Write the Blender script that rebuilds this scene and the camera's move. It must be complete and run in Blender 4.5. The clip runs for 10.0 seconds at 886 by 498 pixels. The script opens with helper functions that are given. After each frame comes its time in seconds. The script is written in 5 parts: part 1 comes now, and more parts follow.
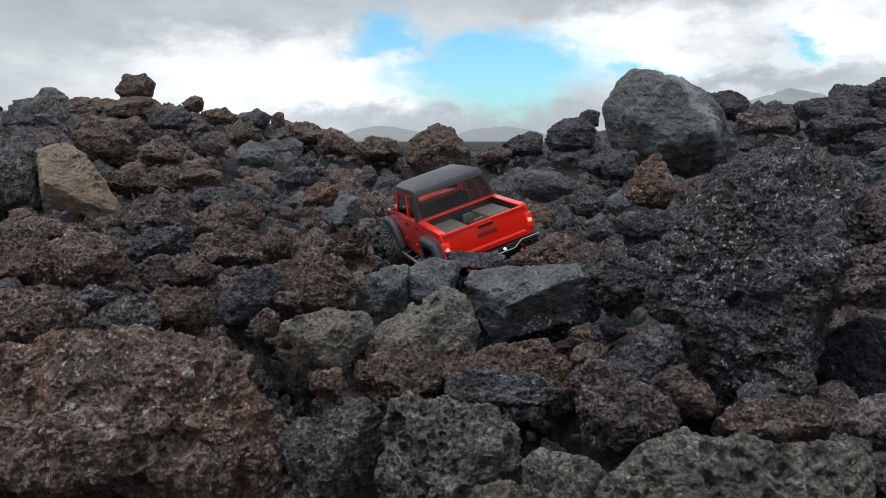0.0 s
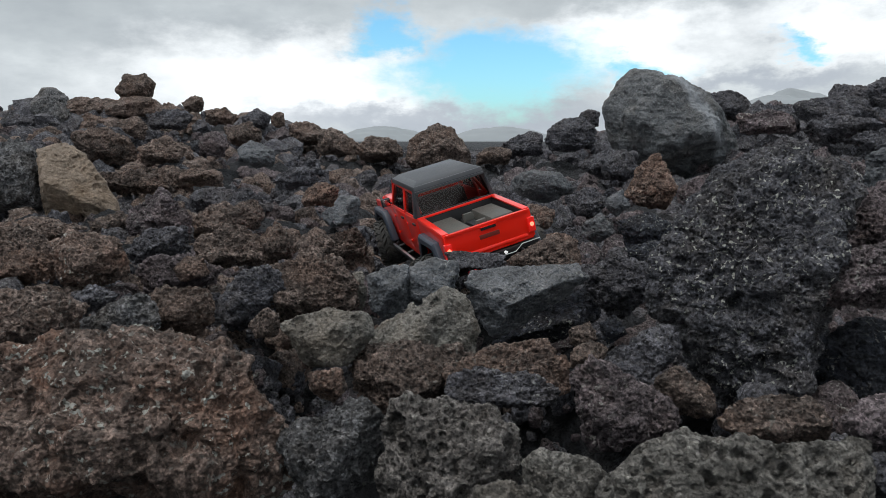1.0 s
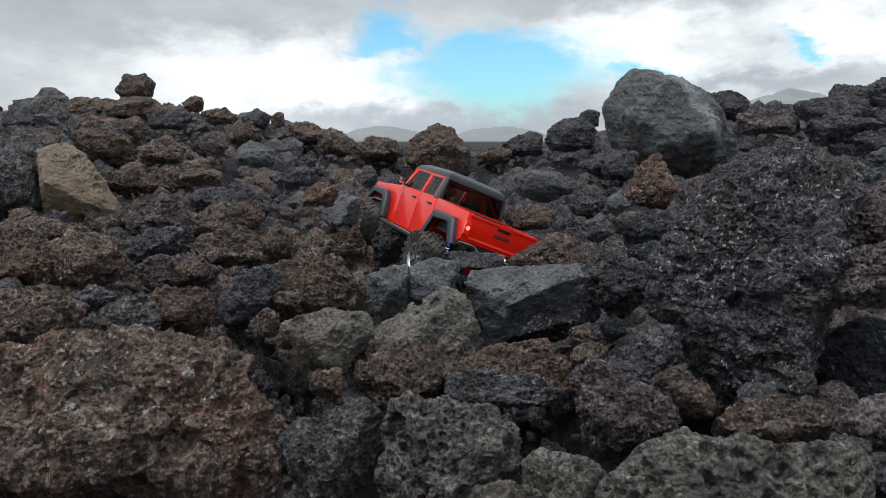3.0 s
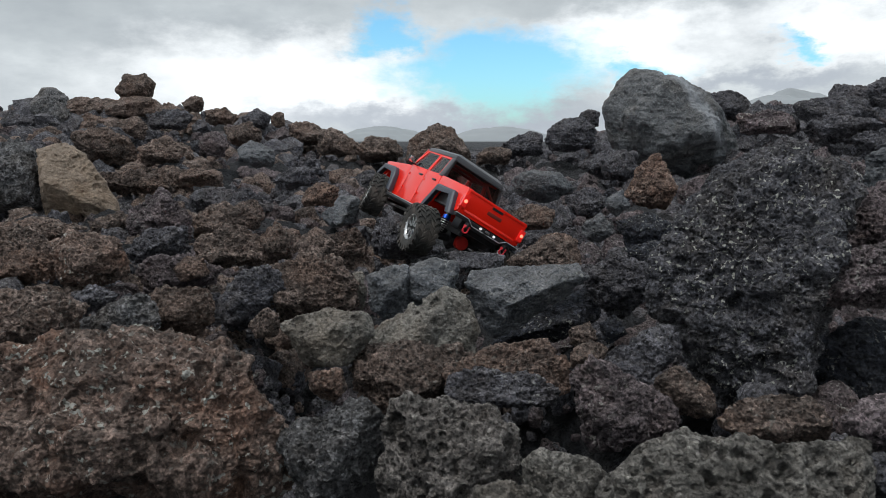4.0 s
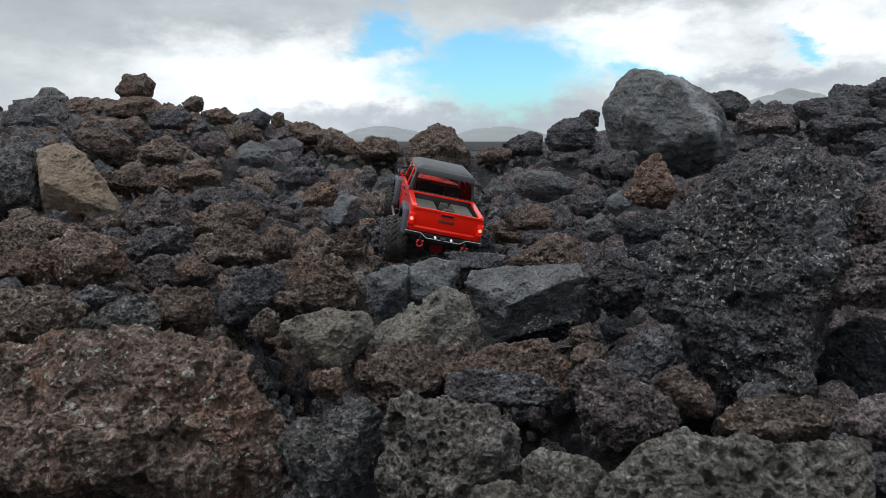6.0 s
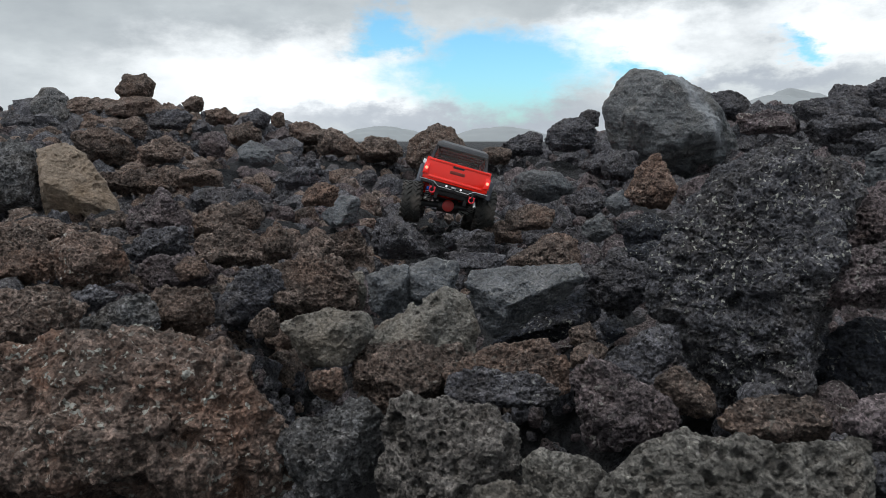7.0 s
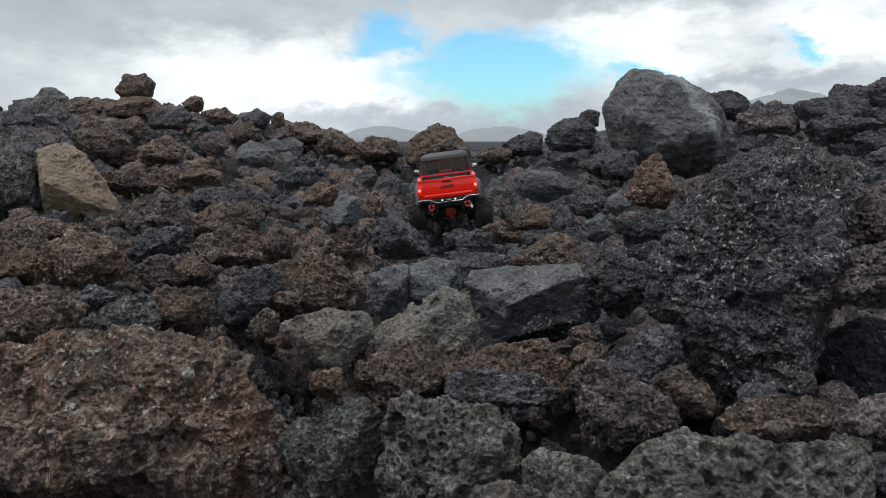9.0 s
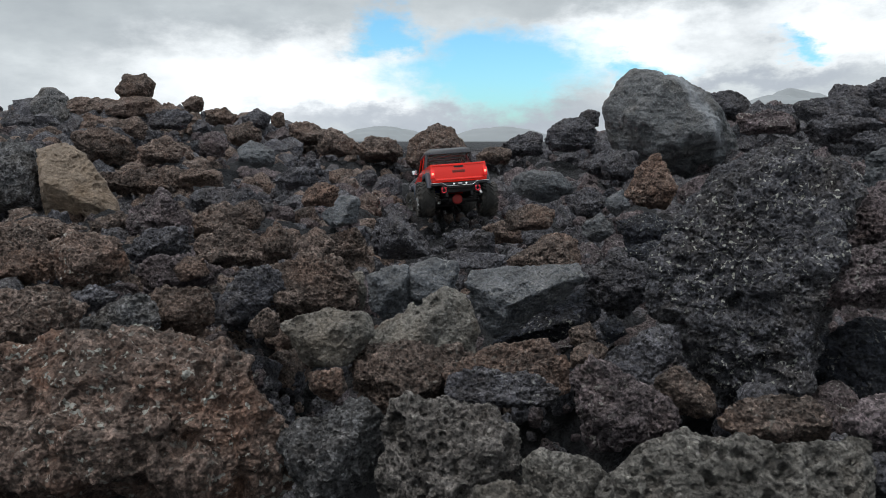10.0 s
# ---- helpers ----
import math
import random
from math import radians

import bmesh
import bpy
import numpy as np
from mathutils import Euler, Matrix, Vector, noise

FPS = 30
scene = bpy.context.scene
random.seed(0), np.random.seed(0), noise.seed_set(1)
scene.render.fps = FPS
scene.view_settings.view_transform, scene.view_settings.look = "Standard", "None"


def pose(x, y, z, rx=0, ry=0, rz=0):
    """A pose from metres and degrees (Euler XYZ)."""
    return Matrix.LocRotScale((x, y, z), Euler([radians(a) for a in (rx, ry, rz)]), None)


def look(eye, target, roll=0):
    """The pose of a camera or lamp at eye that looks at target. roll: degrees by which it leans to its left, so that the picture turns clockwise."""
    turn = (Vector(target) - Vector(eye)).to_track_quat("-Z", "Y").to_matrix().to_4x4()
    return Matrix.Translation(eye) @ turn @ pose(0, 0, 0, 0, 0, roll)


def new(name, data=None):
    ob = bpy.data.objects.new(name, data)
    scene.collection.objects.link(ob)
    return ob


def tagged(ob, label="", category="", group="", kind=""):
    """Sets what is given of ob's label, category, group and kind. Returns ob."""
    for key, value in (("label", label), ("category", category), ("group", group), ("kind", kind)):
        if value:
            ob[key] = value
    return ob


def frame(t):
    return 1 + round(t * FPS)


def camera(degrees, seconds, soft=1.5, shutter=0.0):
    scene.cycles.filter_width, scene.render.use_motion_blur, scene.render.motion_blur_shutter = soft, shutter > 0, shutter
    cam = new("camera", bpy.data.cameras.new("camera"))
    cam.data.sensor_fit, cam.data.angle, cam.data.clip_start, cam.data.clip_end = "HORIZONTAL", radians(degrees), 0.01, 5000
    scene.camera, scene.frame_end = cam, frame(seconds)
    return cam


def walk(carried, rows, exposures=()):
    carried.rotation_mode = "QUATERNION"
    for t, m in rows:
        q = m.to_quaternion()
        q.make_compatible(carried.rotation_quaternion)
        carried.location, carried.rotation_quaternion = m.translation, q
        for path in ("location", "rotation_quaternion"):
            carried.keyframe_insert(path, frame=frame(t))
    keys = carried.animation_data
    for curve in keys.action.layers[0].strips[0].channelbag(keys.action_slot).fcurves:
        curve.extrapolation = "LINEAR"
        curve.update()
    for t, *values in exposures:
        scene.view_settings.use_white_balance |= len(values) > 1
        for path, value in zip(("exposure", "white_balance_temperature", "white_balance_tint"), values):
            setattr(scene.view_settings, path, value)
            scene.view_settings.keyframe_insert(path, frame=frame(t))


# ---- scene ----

# ---- camera: stands still, low over the lava ----
cam = camera(64, 10.0, soft=0.75)
EYE = (0.0, 0.0, 0.34)
GAZE = (0.0, 1.0, 0.34 - 0.1522)
walk(cam, [(0.0, look(EYE, GAZE)), (10.0, look(EYE, GAZE))])

# ---- sky and sun: broken cloud, soft light ----
SUN_UP, SUN_AZ = 66.0, 225.0
world = bpy.data.worlds.new("cloudy_sky")
scene.world = world
world.use_nodes = True


def sky():
    nt = world.node_tree
    nt.nodes.clear()
    n, l = nt.nodes.new, nt.links.new

    def op(kind, a, b=None, c=None):
        x = n("ShaderNodeMath")
        x.operation = kind
        for i, v in enumerate((a, b, c)):
            if v is not None:
                if isinstance(v, (int, float)):
                    x.inputs[i].default_value = v
                else:
                    l(v, x.inputs[i])
        return x.outputs[0]

    def mix(f, a, b):
        x = n("ShaderNodeMix")
        x.data_type = "RGBA"
        for s, v in ((x.inputs[0], f), (x.inputs[6], a), (x.inputs[7], b)):
            if isinstance(v, (int, float, tuple)):
                s.default_value = v if not isinstance(v, tuple) else (*v, 1)
            else:
                l(v, s)
        return x.outputs[2]

    tc = n("ShaderNodeTexCoord")
    way = tc.outputs["Generated"]

    def tex(scale, detail, rough, stretch):
        mp = n("ShaderNodeMapping")
        mp.inputs["Scale"].default_value = stretch
        l(way, mp.inputs["Vector"])
        x = n("ShaderNodeTexNoise")
        x.inputs["Scale"].default_value = scale
        x.inputs["Detail"].default_value = detail
        x.inputs["Roughness"].default_value = rough
        l(mp.outputs[0], x.inputs["Vector"])
        return x

    warp = tex(9, 6, 0.62, (1, 1, 2.0))
    # the way, ruffled, so that the cloud edges are ragged
    sub = n("ShaderNodeVectorMath")
    sub.operation = "SUBTRACT"
    l(warp.outputs["Color"], sub.inputs[0])
    sub.inputs[1].default_value = (0.5, 0.5, 0.5)
    sc = n("ShaderNodeVectorMath")
    sc.operation = "MULTIPLY_ADD"
    l(sub.outputs[0], sc.inputs[0])
    sc.inputs[1].default_value = (0.22, 0.1, 0.13)
    l(way, sc.inputs[2])
    ruffled = sc.outputs[0]

    def puff(az, el, wide, tall, soft=0.5):
        """A cloud or gap, at an azimuth and elevation, in degrees."""
        a, e = radians(az), radians(el)
        d = n("ShaderNodeVectorMath")
        d.operation = "SUBTRACT"
        l(ruffled, d.inputs[0])
        d.inputs[1].default_value = (math.sin(a) * math.cos(e), math.cos(a) * math.cos(e), math.sin(e))
        m = n("ShaderNodeVectorMath")
        m.operation = "MULTIPLY"
        l(d.outputs[0], m.inputs[0])
        m.inputs[1].default_value = (1 / radians(wide), 1.5, 1 / radians(tall))
        ln = n("ShaderNodeVectorMath")
        ln.operation = "LENGTH"
        l(m.outputs[0], ln.inputs[0])
        r = n("ShaderNodeMapRange")
        r.interpolation_type = "SMOOTHSTEP"
        r.inputs["From Min"].default_value = 1 + soft
        r.inputs["From Max"].default_value = 1 - soft
        l(ln.outputs["Value"], r.inputs["Value"])
        return r.outputs[0]

    def most(*a):
        out = a[0]
        for b in a[1:]:
            out = op("MAXIMUM", out, b)
        return out

    blue = n("ShaderNodeTexSky")
    blue.sky_type = "NISHITA"
    blue.sun_disc = False
    blue.sun_elevation, blue.sun_rotation = radians(SUN_UP), radians(SUN_AZ)
    blue_sky = mix(1.0, blue.outputs[0], blue.outputs[0])
    br = n("ShaderNodeVectorMath")
    br.operation = "MULTIPLY"
    l(blue_sky, br.inputs[0])
    br.inputs[1].default_value = (0.096, 0.160, 0.182)

    body = tex(3.2, 7, 0.55, (1, 1, 3.0))
    fine = tex(12, 6, 0.6, (1, 1, 2.2))
    shade = op("MULTIPLY_ADD", fine.outputs[0], 0.35, op("MULTIPLY", body.outputs[0], 0.8))
    ramp = n("ShaderNodeMapRange")
    ramp.inputs["From Min"].default_value, ramp.inputs["From Max"].default_value = 0.40, 0.75
    l(shade, ramp.inputs["Value"])
    grey = mix(ramp.outputs[0], (0.40, 0.445, 0.49), (0.74, 0.80, 0.83))
    bright = most(puff(-11.5, 4.3, 12, 3.2, 0.6), puff(14, 7.0, 7, 2.6, 0.6), puff(31, 7.5, 9, 2.2, 0.7))
    cloud = mix(op("MULTIPLY", bright, 0.95), grey, (1.12, 1.17, 1.20))
    low = most(puff(-1, 1.6, 13, 1.4, 0.6), puff(24, 4.2, 5, 0.8, 0.7))
    cloud = mix(op("MULTIPLY", low, 0.8), cloud, (0.45, 0.50, 0.57))
    top = most(puff(3, 12.5, 20, 3.0, 0.7), puff(-30, 11, 12, 4, 0.7))
    cloud = mix(op("MULTIPLY", top, 0.5), cloud, (0.44, 0.49, 0.52))
    gap = most(puff(4.4, 5.5, 7.6, 2.7, 0.45), puff(-4.5, 8.3, 2.8, 1.5, 0.6), puff(15.5, 5.0, 3.0, 1.2, 0.6), puff(26.0, 6.4, 1.6, 0.5, 0.9))
    col = mix(gap, cloud, br.outputs[0])
    # overcast sky: brighter towards the zenith
    up = n("ShaderNodeSeparateXYZ")
    l(way, up.inputs[0])
    lift = n("ShaderNodeMapRange")
    for k, v in (("From Min", 0.22), ("From Max", 1.0), ("To Min", 1.0), ("To Max", 1.7)):
        lift.inputs[k].default_value = v
    l(up.outputs[2], lift.inputs["Value"])
    bg = n("ShaderNodeBackground")
    l(lift.outputs[0], bg.inputs["Strength"])
    l(col, bg.inputs["Color"])
    out = n("ShaderNodeOutputWorld")
    l(bg.outputs[0], out.inputs["Surface"])


sky()
sun = new("sun", bpy.data.lights.new("sun", "SUN"))
sun.data.energy, sun.data.angle, sun.data.color = 1.48, radians(22), (1.0, 0.97, 0.93)
sun.matrix_world = look((0, 0, 0), (-math.sin(radians(SUN_AZ)) * math.cos(radians(SUN_UP)), -math.cos(radians(SUN_AZ)) * math.cos(radians(SUN_UP)), -math.sin(radians(SUN_UP))))
scene.view_settings.exposure = 0.0


# ---- materials ----
def nodes(name):
    m = bpy.data.materials.new(name)
    m.use_nodes = True
    return m, m.node_tree, m.node_tree.nodes["Principled BSDF"]


def lava(name, dark, mid, rust, rust_amount=0.35, lichen=0.3, grain=1.0, dust=0.2, pores=0.95, pore_scale=170, streak=None):
    """Clinker lava: two tones, rusty stains, pale lichen dots, pores with painted shade, and grain."""
    m, nt, b = nodes(name)
    n, l = nt.nodes.new, nt.links.new
    geo, info = n("ShaderNodeNewGeometry"), n("ShaderNodeObjectInfo")

    def tex(scale, detail=6, rough=0.6, kind="ShaderNodeTexNoise"):
        x = n(kind)
        x.inputs["Scale"].default_value = scale
        if kind == "ShaderNodeTexNoise":
            x.inputs["Detail"].default_value, x.inputs["Roughness"].default_value = detail, rough
        l(geo.outputs["Position"], x.inputs["Vector"])
        return x

    def rng(v, a, b2, c=0.0, d=1.0):
        x = n("ShaderNodeMapRange")
        x.inputs["From Min"].default_value, x.inputs["From Max"].default_value = a, b2
        x.inputs["To Min"].default_value, x.inputs["To Max"].default_value = c, d
        l(v, x.inputs["Value"])
        return x.outputs[0]

    def mix(f, a, b2, how="MIX"):
        x = n("ShaderNodeMix")
        x.data_type, x.blend_type = "RGBA", how
        for s, v in ((x.inputs[0], f), (x.inputs[6], a), (x.inputs[7], b2)):
            if isinstance(v, (int, float)):
                s.default_value = v
            elif isinstance(v, tuple):
                s.default_value = (*v, 1)
            else:
                l(v, s)
        return x.outputs[2]

    def mul(a, b2):
        x = n("ShaderNodeMath")
        x.operation = "MULTIPLY"
        for i, v in enumerate((a, b2)):
            if isinstance(v, (int, float)):
                x.inputs[i].default_value = v
            else:
                l(v, x.inputs[i])
        return x.outputs[0]

    tone = tex(30, 8, 0.62)
    grains = tex(230, 8, 0.8)
    stain = tex(11, 5, 0.6)
    col = mix(rng(tone.outputs[0], 0.36, 0.64), dark, mid)
    # crumbs of the crust: each its own shade, at two sizes
    shift = n("ShaderNodeVectorMath")
    shift.operation = "MULTIPLY_ADD"
    l(grains.outputs["Color"], shift.inputs[0])
    shift.inputs[1].default_value = (0.006, 0.006, 0.006)
    l(geo.outputs["Position"], shift.inputs[2])
    crumbs = []
    for size, low, high in ((105, 0.80, 1.2), (250, 0.66, 1.4)):
        v = n("ShaderNodeTexVoronoi")
        v.inputs["Scale"].default_value = size
        l(shift.outputs[0], v.inputs["Vector"])
        one = n("ShaderNodeSeparateXYZ")
        l(v.outputs["Color"], one.inputs[0])
        by = n("ShaderNodeVectorMath")
        by.operation = "SCALE"
        l(col, by.inputs[0])
        l(rng(one.outputs[0], 0, 1, 1 + (low - 1) * grain, 1 + (high - 1) * grain), by.inputs["Scale"])
        col = by.outputs[0]
        crumbs.append(v.outputs["Distance"])
    col = mix(mul(rng(stain.outputs[0], 0.48, 0.66), rust_amount), col, rust)
    col = mix(rng(grains.outputs[0], 0.47, 0.58, 0.0, 0.6 * grain), col, mix(1.0, col, (2.4, 2.36, 2.3), "MULTIPLY"))
    # dust settles on what looks up
    up = n("ShaderNodeSeparateXYZ")
    l(geo.outputs["Normal"], up.inputs[0])
    col = mix(mul(rng(up.outputs[2], 0.3, 1.0), dust), col, (0.27, 0.235, 0.20))
    # pores, the shade inside them multiplied into the colour
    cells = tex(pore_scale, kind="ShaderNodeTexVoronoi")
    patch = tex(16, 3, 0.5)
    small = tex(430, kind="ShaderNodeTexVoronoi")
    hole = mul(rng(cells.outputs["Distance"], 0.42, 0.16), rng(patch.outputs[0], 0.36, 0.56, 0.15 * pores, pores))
    pinhole_shade = mul(rng(small.outputs["Distance"], 0.40, 0.2), 0.8 * pores)
    col = mix(pinhole_shade, col, mix(1.0, col, (0.30, 0.29, 0.29), "MULTIPLY"))
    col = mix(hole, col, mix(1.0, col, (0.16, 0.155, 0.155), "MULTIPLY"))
    # ragged hollows in the crust, one to two centimetres apart, their shade painted dark
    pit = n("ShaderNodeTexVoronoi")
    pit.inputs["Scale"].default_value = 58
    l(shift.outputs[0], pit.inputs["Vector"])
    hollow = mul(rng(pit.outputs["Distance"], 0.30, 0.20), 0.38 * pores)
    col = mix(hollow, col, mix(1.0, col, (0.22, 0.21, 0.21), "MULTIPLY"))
    # pale crystals and lichen grains, fine and everywhere
    salt = tex(300, kind="ShaderNodeTexVoronoi")
    col = mix(mul(rng(salt.outputs["Distance"], 0.28, 0.14), 0.35 * grain), col, mix(1.0, col, (2.6, 2.6, 2.6), "MULTIPLY"))
    # lichen specks, in colonies
    dots = tex(165, 3, 0.5)
    colony = tex(13, 4, 0.6)
    speck = mul(rng(dots.outputs[0], 0.605, 0.63), rng(colony.outputs[0], 0.52 - 0.10 * lichen, 0.64 - 0.10 * lichen, 0.05 * lichen, lichen))
    col = mix(speck, col, (0.48, 0.48, 0.44))
    if streak:
        # a pale mineral run down the face, through (x, z) with a slope
        x0, z0, slope, half = streak
        place, wob = n("ShaderNodeSeparateXYZ"), tex(14, 6, 0.7)
        l(geo.outputs["Position"], place.inputs[0])
        run = n("ShaderNodeMath")
        run.operation = "MULTIPLY_ADD"
        l(place.outputs[2], run.inputs[0])
        run.inputs[1].default_value, run.inputs[2].default_value = -slope, slope * z0 - x0 - 0.06
        off = n("ShaderNodeMath")
        off.operation = "ADD"
        l(place.outputs[0], off.inputs[0])
        l(run.outputs[0], off.inputs[1])
        off2 = n("ShaderNodeMath")
        off2.operation = "MULTIPLY_ADD"
        l(wob.outputs[0], off2.inputs[0])
        off2.inputs[1].default_value = 0.12
        l(off.outputs[0], off2.inputs[2])
        far = n("ShaderNodeMath")
        far.operation = "ABSOLUTE"
        l(off2.outputs[0], far.inputs[0])
        col = mix(mul(rng(far.outputs[0], half, half * 0.2), 0.85), col, (0.40, 0.42, 0.45))
    tint = rng(info.outputs["Random"], 0, 1, 0.82, 1.18)
    both = n("ShaderNodeVectorMath")
    both.operation = "SCALE"
    l(col, both.inputs[0])
    l(tint, both.inputs["Scale"])
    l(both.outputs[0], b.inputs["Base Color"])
    b.inputs["Roughness"].default_value = 0.88
    b.inputs["Specular IOR Level"].default_value = 0.35
    # relief: pores and grit
    rel = n("ShaderNodeMath")
    rel.operation = "MULTIPLY_ADD"
    l(hole, rel.inputs[0])
    rel.inputs[1].default_value = -0.9
    crag = tex(75, 11, 0.76)
    deep = n("ShaderNodeMath")
    deep.operation = "MULTIPLY_ADD"
    l(hollow, deep.inputs[0])
    deep.inputs[1].default_value = -0.6
    pebbly = n("ShaderNodeMath")
    pebbly.operation = "MULTIPLY_ADD"
    l(crumbs[0], pebbly.inputs[0])
    pebbly.inputs[1].default_value = -0.5
    l(mul(crag.outputs[0], 0.8), pebbly.inputs[2])
    l(pebbly.outputs[0], deep.inputs[2])
    l(deep.outputs[0], rel.inputs[2])
    bump = n("ShaderNodeBump")
    bump.inputs["Strength"].default_value = 1.0
    bump.inputs["Distance"].default_value = 0.013 * grain
    l(rel.outputs[0], bump.inputs["Height"])
    bump2 = n("ShaderNodeBump")
    bump2.inputs["Strength"].default_value = 0.8
    bump2.inputs["Distance"].default_value = 0.0025
    l(mul(crumbs[1], -1.0), bump2.inputs["Height"])
    l(bump.outputs[0], bump2.inputs["Normal"])
    l(bump2.outputs[0], b.inputs["Normal"])
    return m


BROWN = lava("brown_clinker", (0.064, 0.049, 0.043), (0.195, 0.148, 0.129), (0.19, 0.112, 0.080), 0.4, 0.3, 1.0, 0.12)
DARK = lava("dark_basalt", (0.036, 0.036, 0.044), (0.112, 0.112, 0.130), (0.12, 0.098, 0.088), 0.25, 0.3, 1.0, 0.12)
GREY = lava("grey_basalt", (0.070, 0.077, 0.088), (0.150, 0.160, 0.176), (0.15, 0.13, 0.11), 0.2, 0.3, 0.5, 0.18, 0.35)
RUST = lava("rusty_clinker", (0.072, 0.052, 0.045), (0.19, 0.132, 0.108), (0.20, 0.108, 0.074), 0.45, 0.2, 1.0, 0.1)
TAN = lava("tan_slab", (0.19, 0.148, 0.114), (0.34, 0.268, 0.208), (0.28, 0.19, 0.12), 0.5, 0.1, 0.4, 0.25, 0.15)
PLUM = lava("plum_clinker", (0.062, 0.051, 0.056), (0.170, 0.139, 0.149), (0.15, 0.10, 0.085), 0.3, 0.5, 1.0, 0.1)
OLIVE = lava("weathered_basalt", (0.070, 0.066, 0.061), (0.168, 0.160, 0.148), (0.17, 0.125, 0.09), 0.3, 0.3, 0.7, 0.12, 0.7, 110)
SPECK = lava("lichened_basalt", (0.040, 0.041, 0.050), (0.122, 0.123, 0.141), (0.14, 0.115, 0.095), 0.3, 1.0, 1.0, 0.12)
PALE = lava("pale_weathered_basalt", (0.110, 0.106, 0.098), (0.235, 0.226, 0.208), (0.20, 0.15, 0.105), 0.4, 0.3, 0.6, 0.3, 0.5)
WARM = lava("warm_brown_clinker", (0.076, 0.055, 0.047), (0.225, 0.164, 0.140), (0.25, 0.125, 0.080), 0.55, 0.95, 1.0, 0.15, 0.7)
# dark basalt with the shade of overhangs and recesses put into its colour
SHADED_INK = lava("shade_dark_basalt", (0.014, 0.016, 0.022), (0.040, 0.044, 0.058), (0.06, 0.05, 0.045), 0.2, 0.6, 1.0, 0.03)
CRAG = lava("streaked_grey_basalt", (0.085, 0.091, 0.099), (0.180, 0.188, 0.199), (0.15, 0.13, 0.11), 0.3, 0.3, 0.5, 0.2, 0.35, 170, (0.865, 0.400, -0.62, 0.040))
# near-black floor: the shade of the gaps is put into its colour
GAP_SHADE_LAVA = lava("gap_shade_floor", (0.012, 0.013, 0.015), (0.030, 0.031, 0.035), (0.045, 0.035, 0.03), 0.2, 0.0, 0.8, 0.0)
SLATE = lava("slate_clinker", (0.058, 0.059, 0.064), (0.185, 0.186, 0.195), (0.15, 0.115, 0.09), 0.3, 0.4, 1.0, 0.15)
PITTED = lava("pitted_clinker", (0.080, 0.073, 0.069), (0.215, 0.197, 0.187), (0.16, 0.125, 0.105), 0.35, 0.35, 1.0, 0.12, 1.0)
KINDS = {"slate": SLATE, "pitted": PITTED, "brown": BROWN, "dark": DARK, "grey": GREY, "rust": RUST, "tan": TAN, "plum": PLUM, "olive": OLIVE, "speck": SPECK, "pale": PALE, "warm": WARM, "ink": SHADED_INK, "crag": CRAG}


# ---- rock shapes ----
def hashed(ix, iy, iz, seed):
    h = (ix * 374761393 + iy * 668265263 + iz * 2147483647 + seed * 1274126177) & 0xFFFFFFFF
    h = ((h ^ (h >> 13)) * 1274126177) & 0xFFFFFFFF
    h = ((h ^ (h >> 16)) * 2246822519) & 0xFFFFFFFF
    return ((h ^ (h >> 15)) & 0xFFFF) / 65535.0


def value_noise(p, seed):
    """Smooth noise from -1 to 1 at the rows of p."""
    i = np.floor(p).astype(np.int64)
    f = p - i
    f = f * f * f * (f * (f * 6 - 15) + 10)
    out = 0
    for dx in (0, 1):
        wx = f[:, 0] if dx else 1 - f[:, 0]
        for dy in (0, 1):
            wy = f[:, 1] if dy else 1 - f[:, 1]
            for dz in (0, 1):
                wz = f[:, 2] if dz else 1 - f[:, 2]
                out = out + wx * wy * wz * hashed(i[:, 0] + dx, i[:, 1] + dy, i[:, 2] + dz, seed)
    return out * 2 - 1


def fbm(p, seed, octaves, gain=0.5, ridged=False):
    out, amp = 0, 1.0
    for k in range(octaves):
        v = value_noise(p * 2.03 ** k + k * 7.3, seed + k)
        out = out + amp * ((1 - 2 * np.abs(v)) if ridged else v)
        amp *= gain
    return out


def knobs(p, seed):
    """Cells: the distance to the nearest of scattered points, and that point's own number."""
    base = np.floor(p - 0.5).astype(np.int64)
    best, own = np.full(len(p), 9.0), np.zeros(len(p))
    for dx in (0, 1):
        for dy in (0, 1):
            for dz in (0, 1):
                c = base + (dx, dy, dz)
                h = [hashed(c[:, 0], c[:, 1], c[:, 2], seed + k) for k in range(3)]
                d = sum((c[:, k] + 0.15 + 0.7 * h[k] - p[:, k]) ** 2 for k in range(3))
                near = d < best
                best, own = np.where(near, d, best), np.where(near, h[0], own)
    return np.sqrt(best), own


BALLS = {}


def ball(level):
    if level not in BALLS:
        bm = bmesh.new()
        bmesh.ops.create_icosphere(bm, subdivisions=level, radius=1.0)
        v = np.array([x.co[:] for x in bm.verts])
        f = np.array([[x.index for x in q.verts] for q in bm.faces], dtype=np.int32)
        bm.free()
        BALLS[level] = (v / np.linalg.norm(v, axis=1)[:, None], f)
    return BALLS[level]


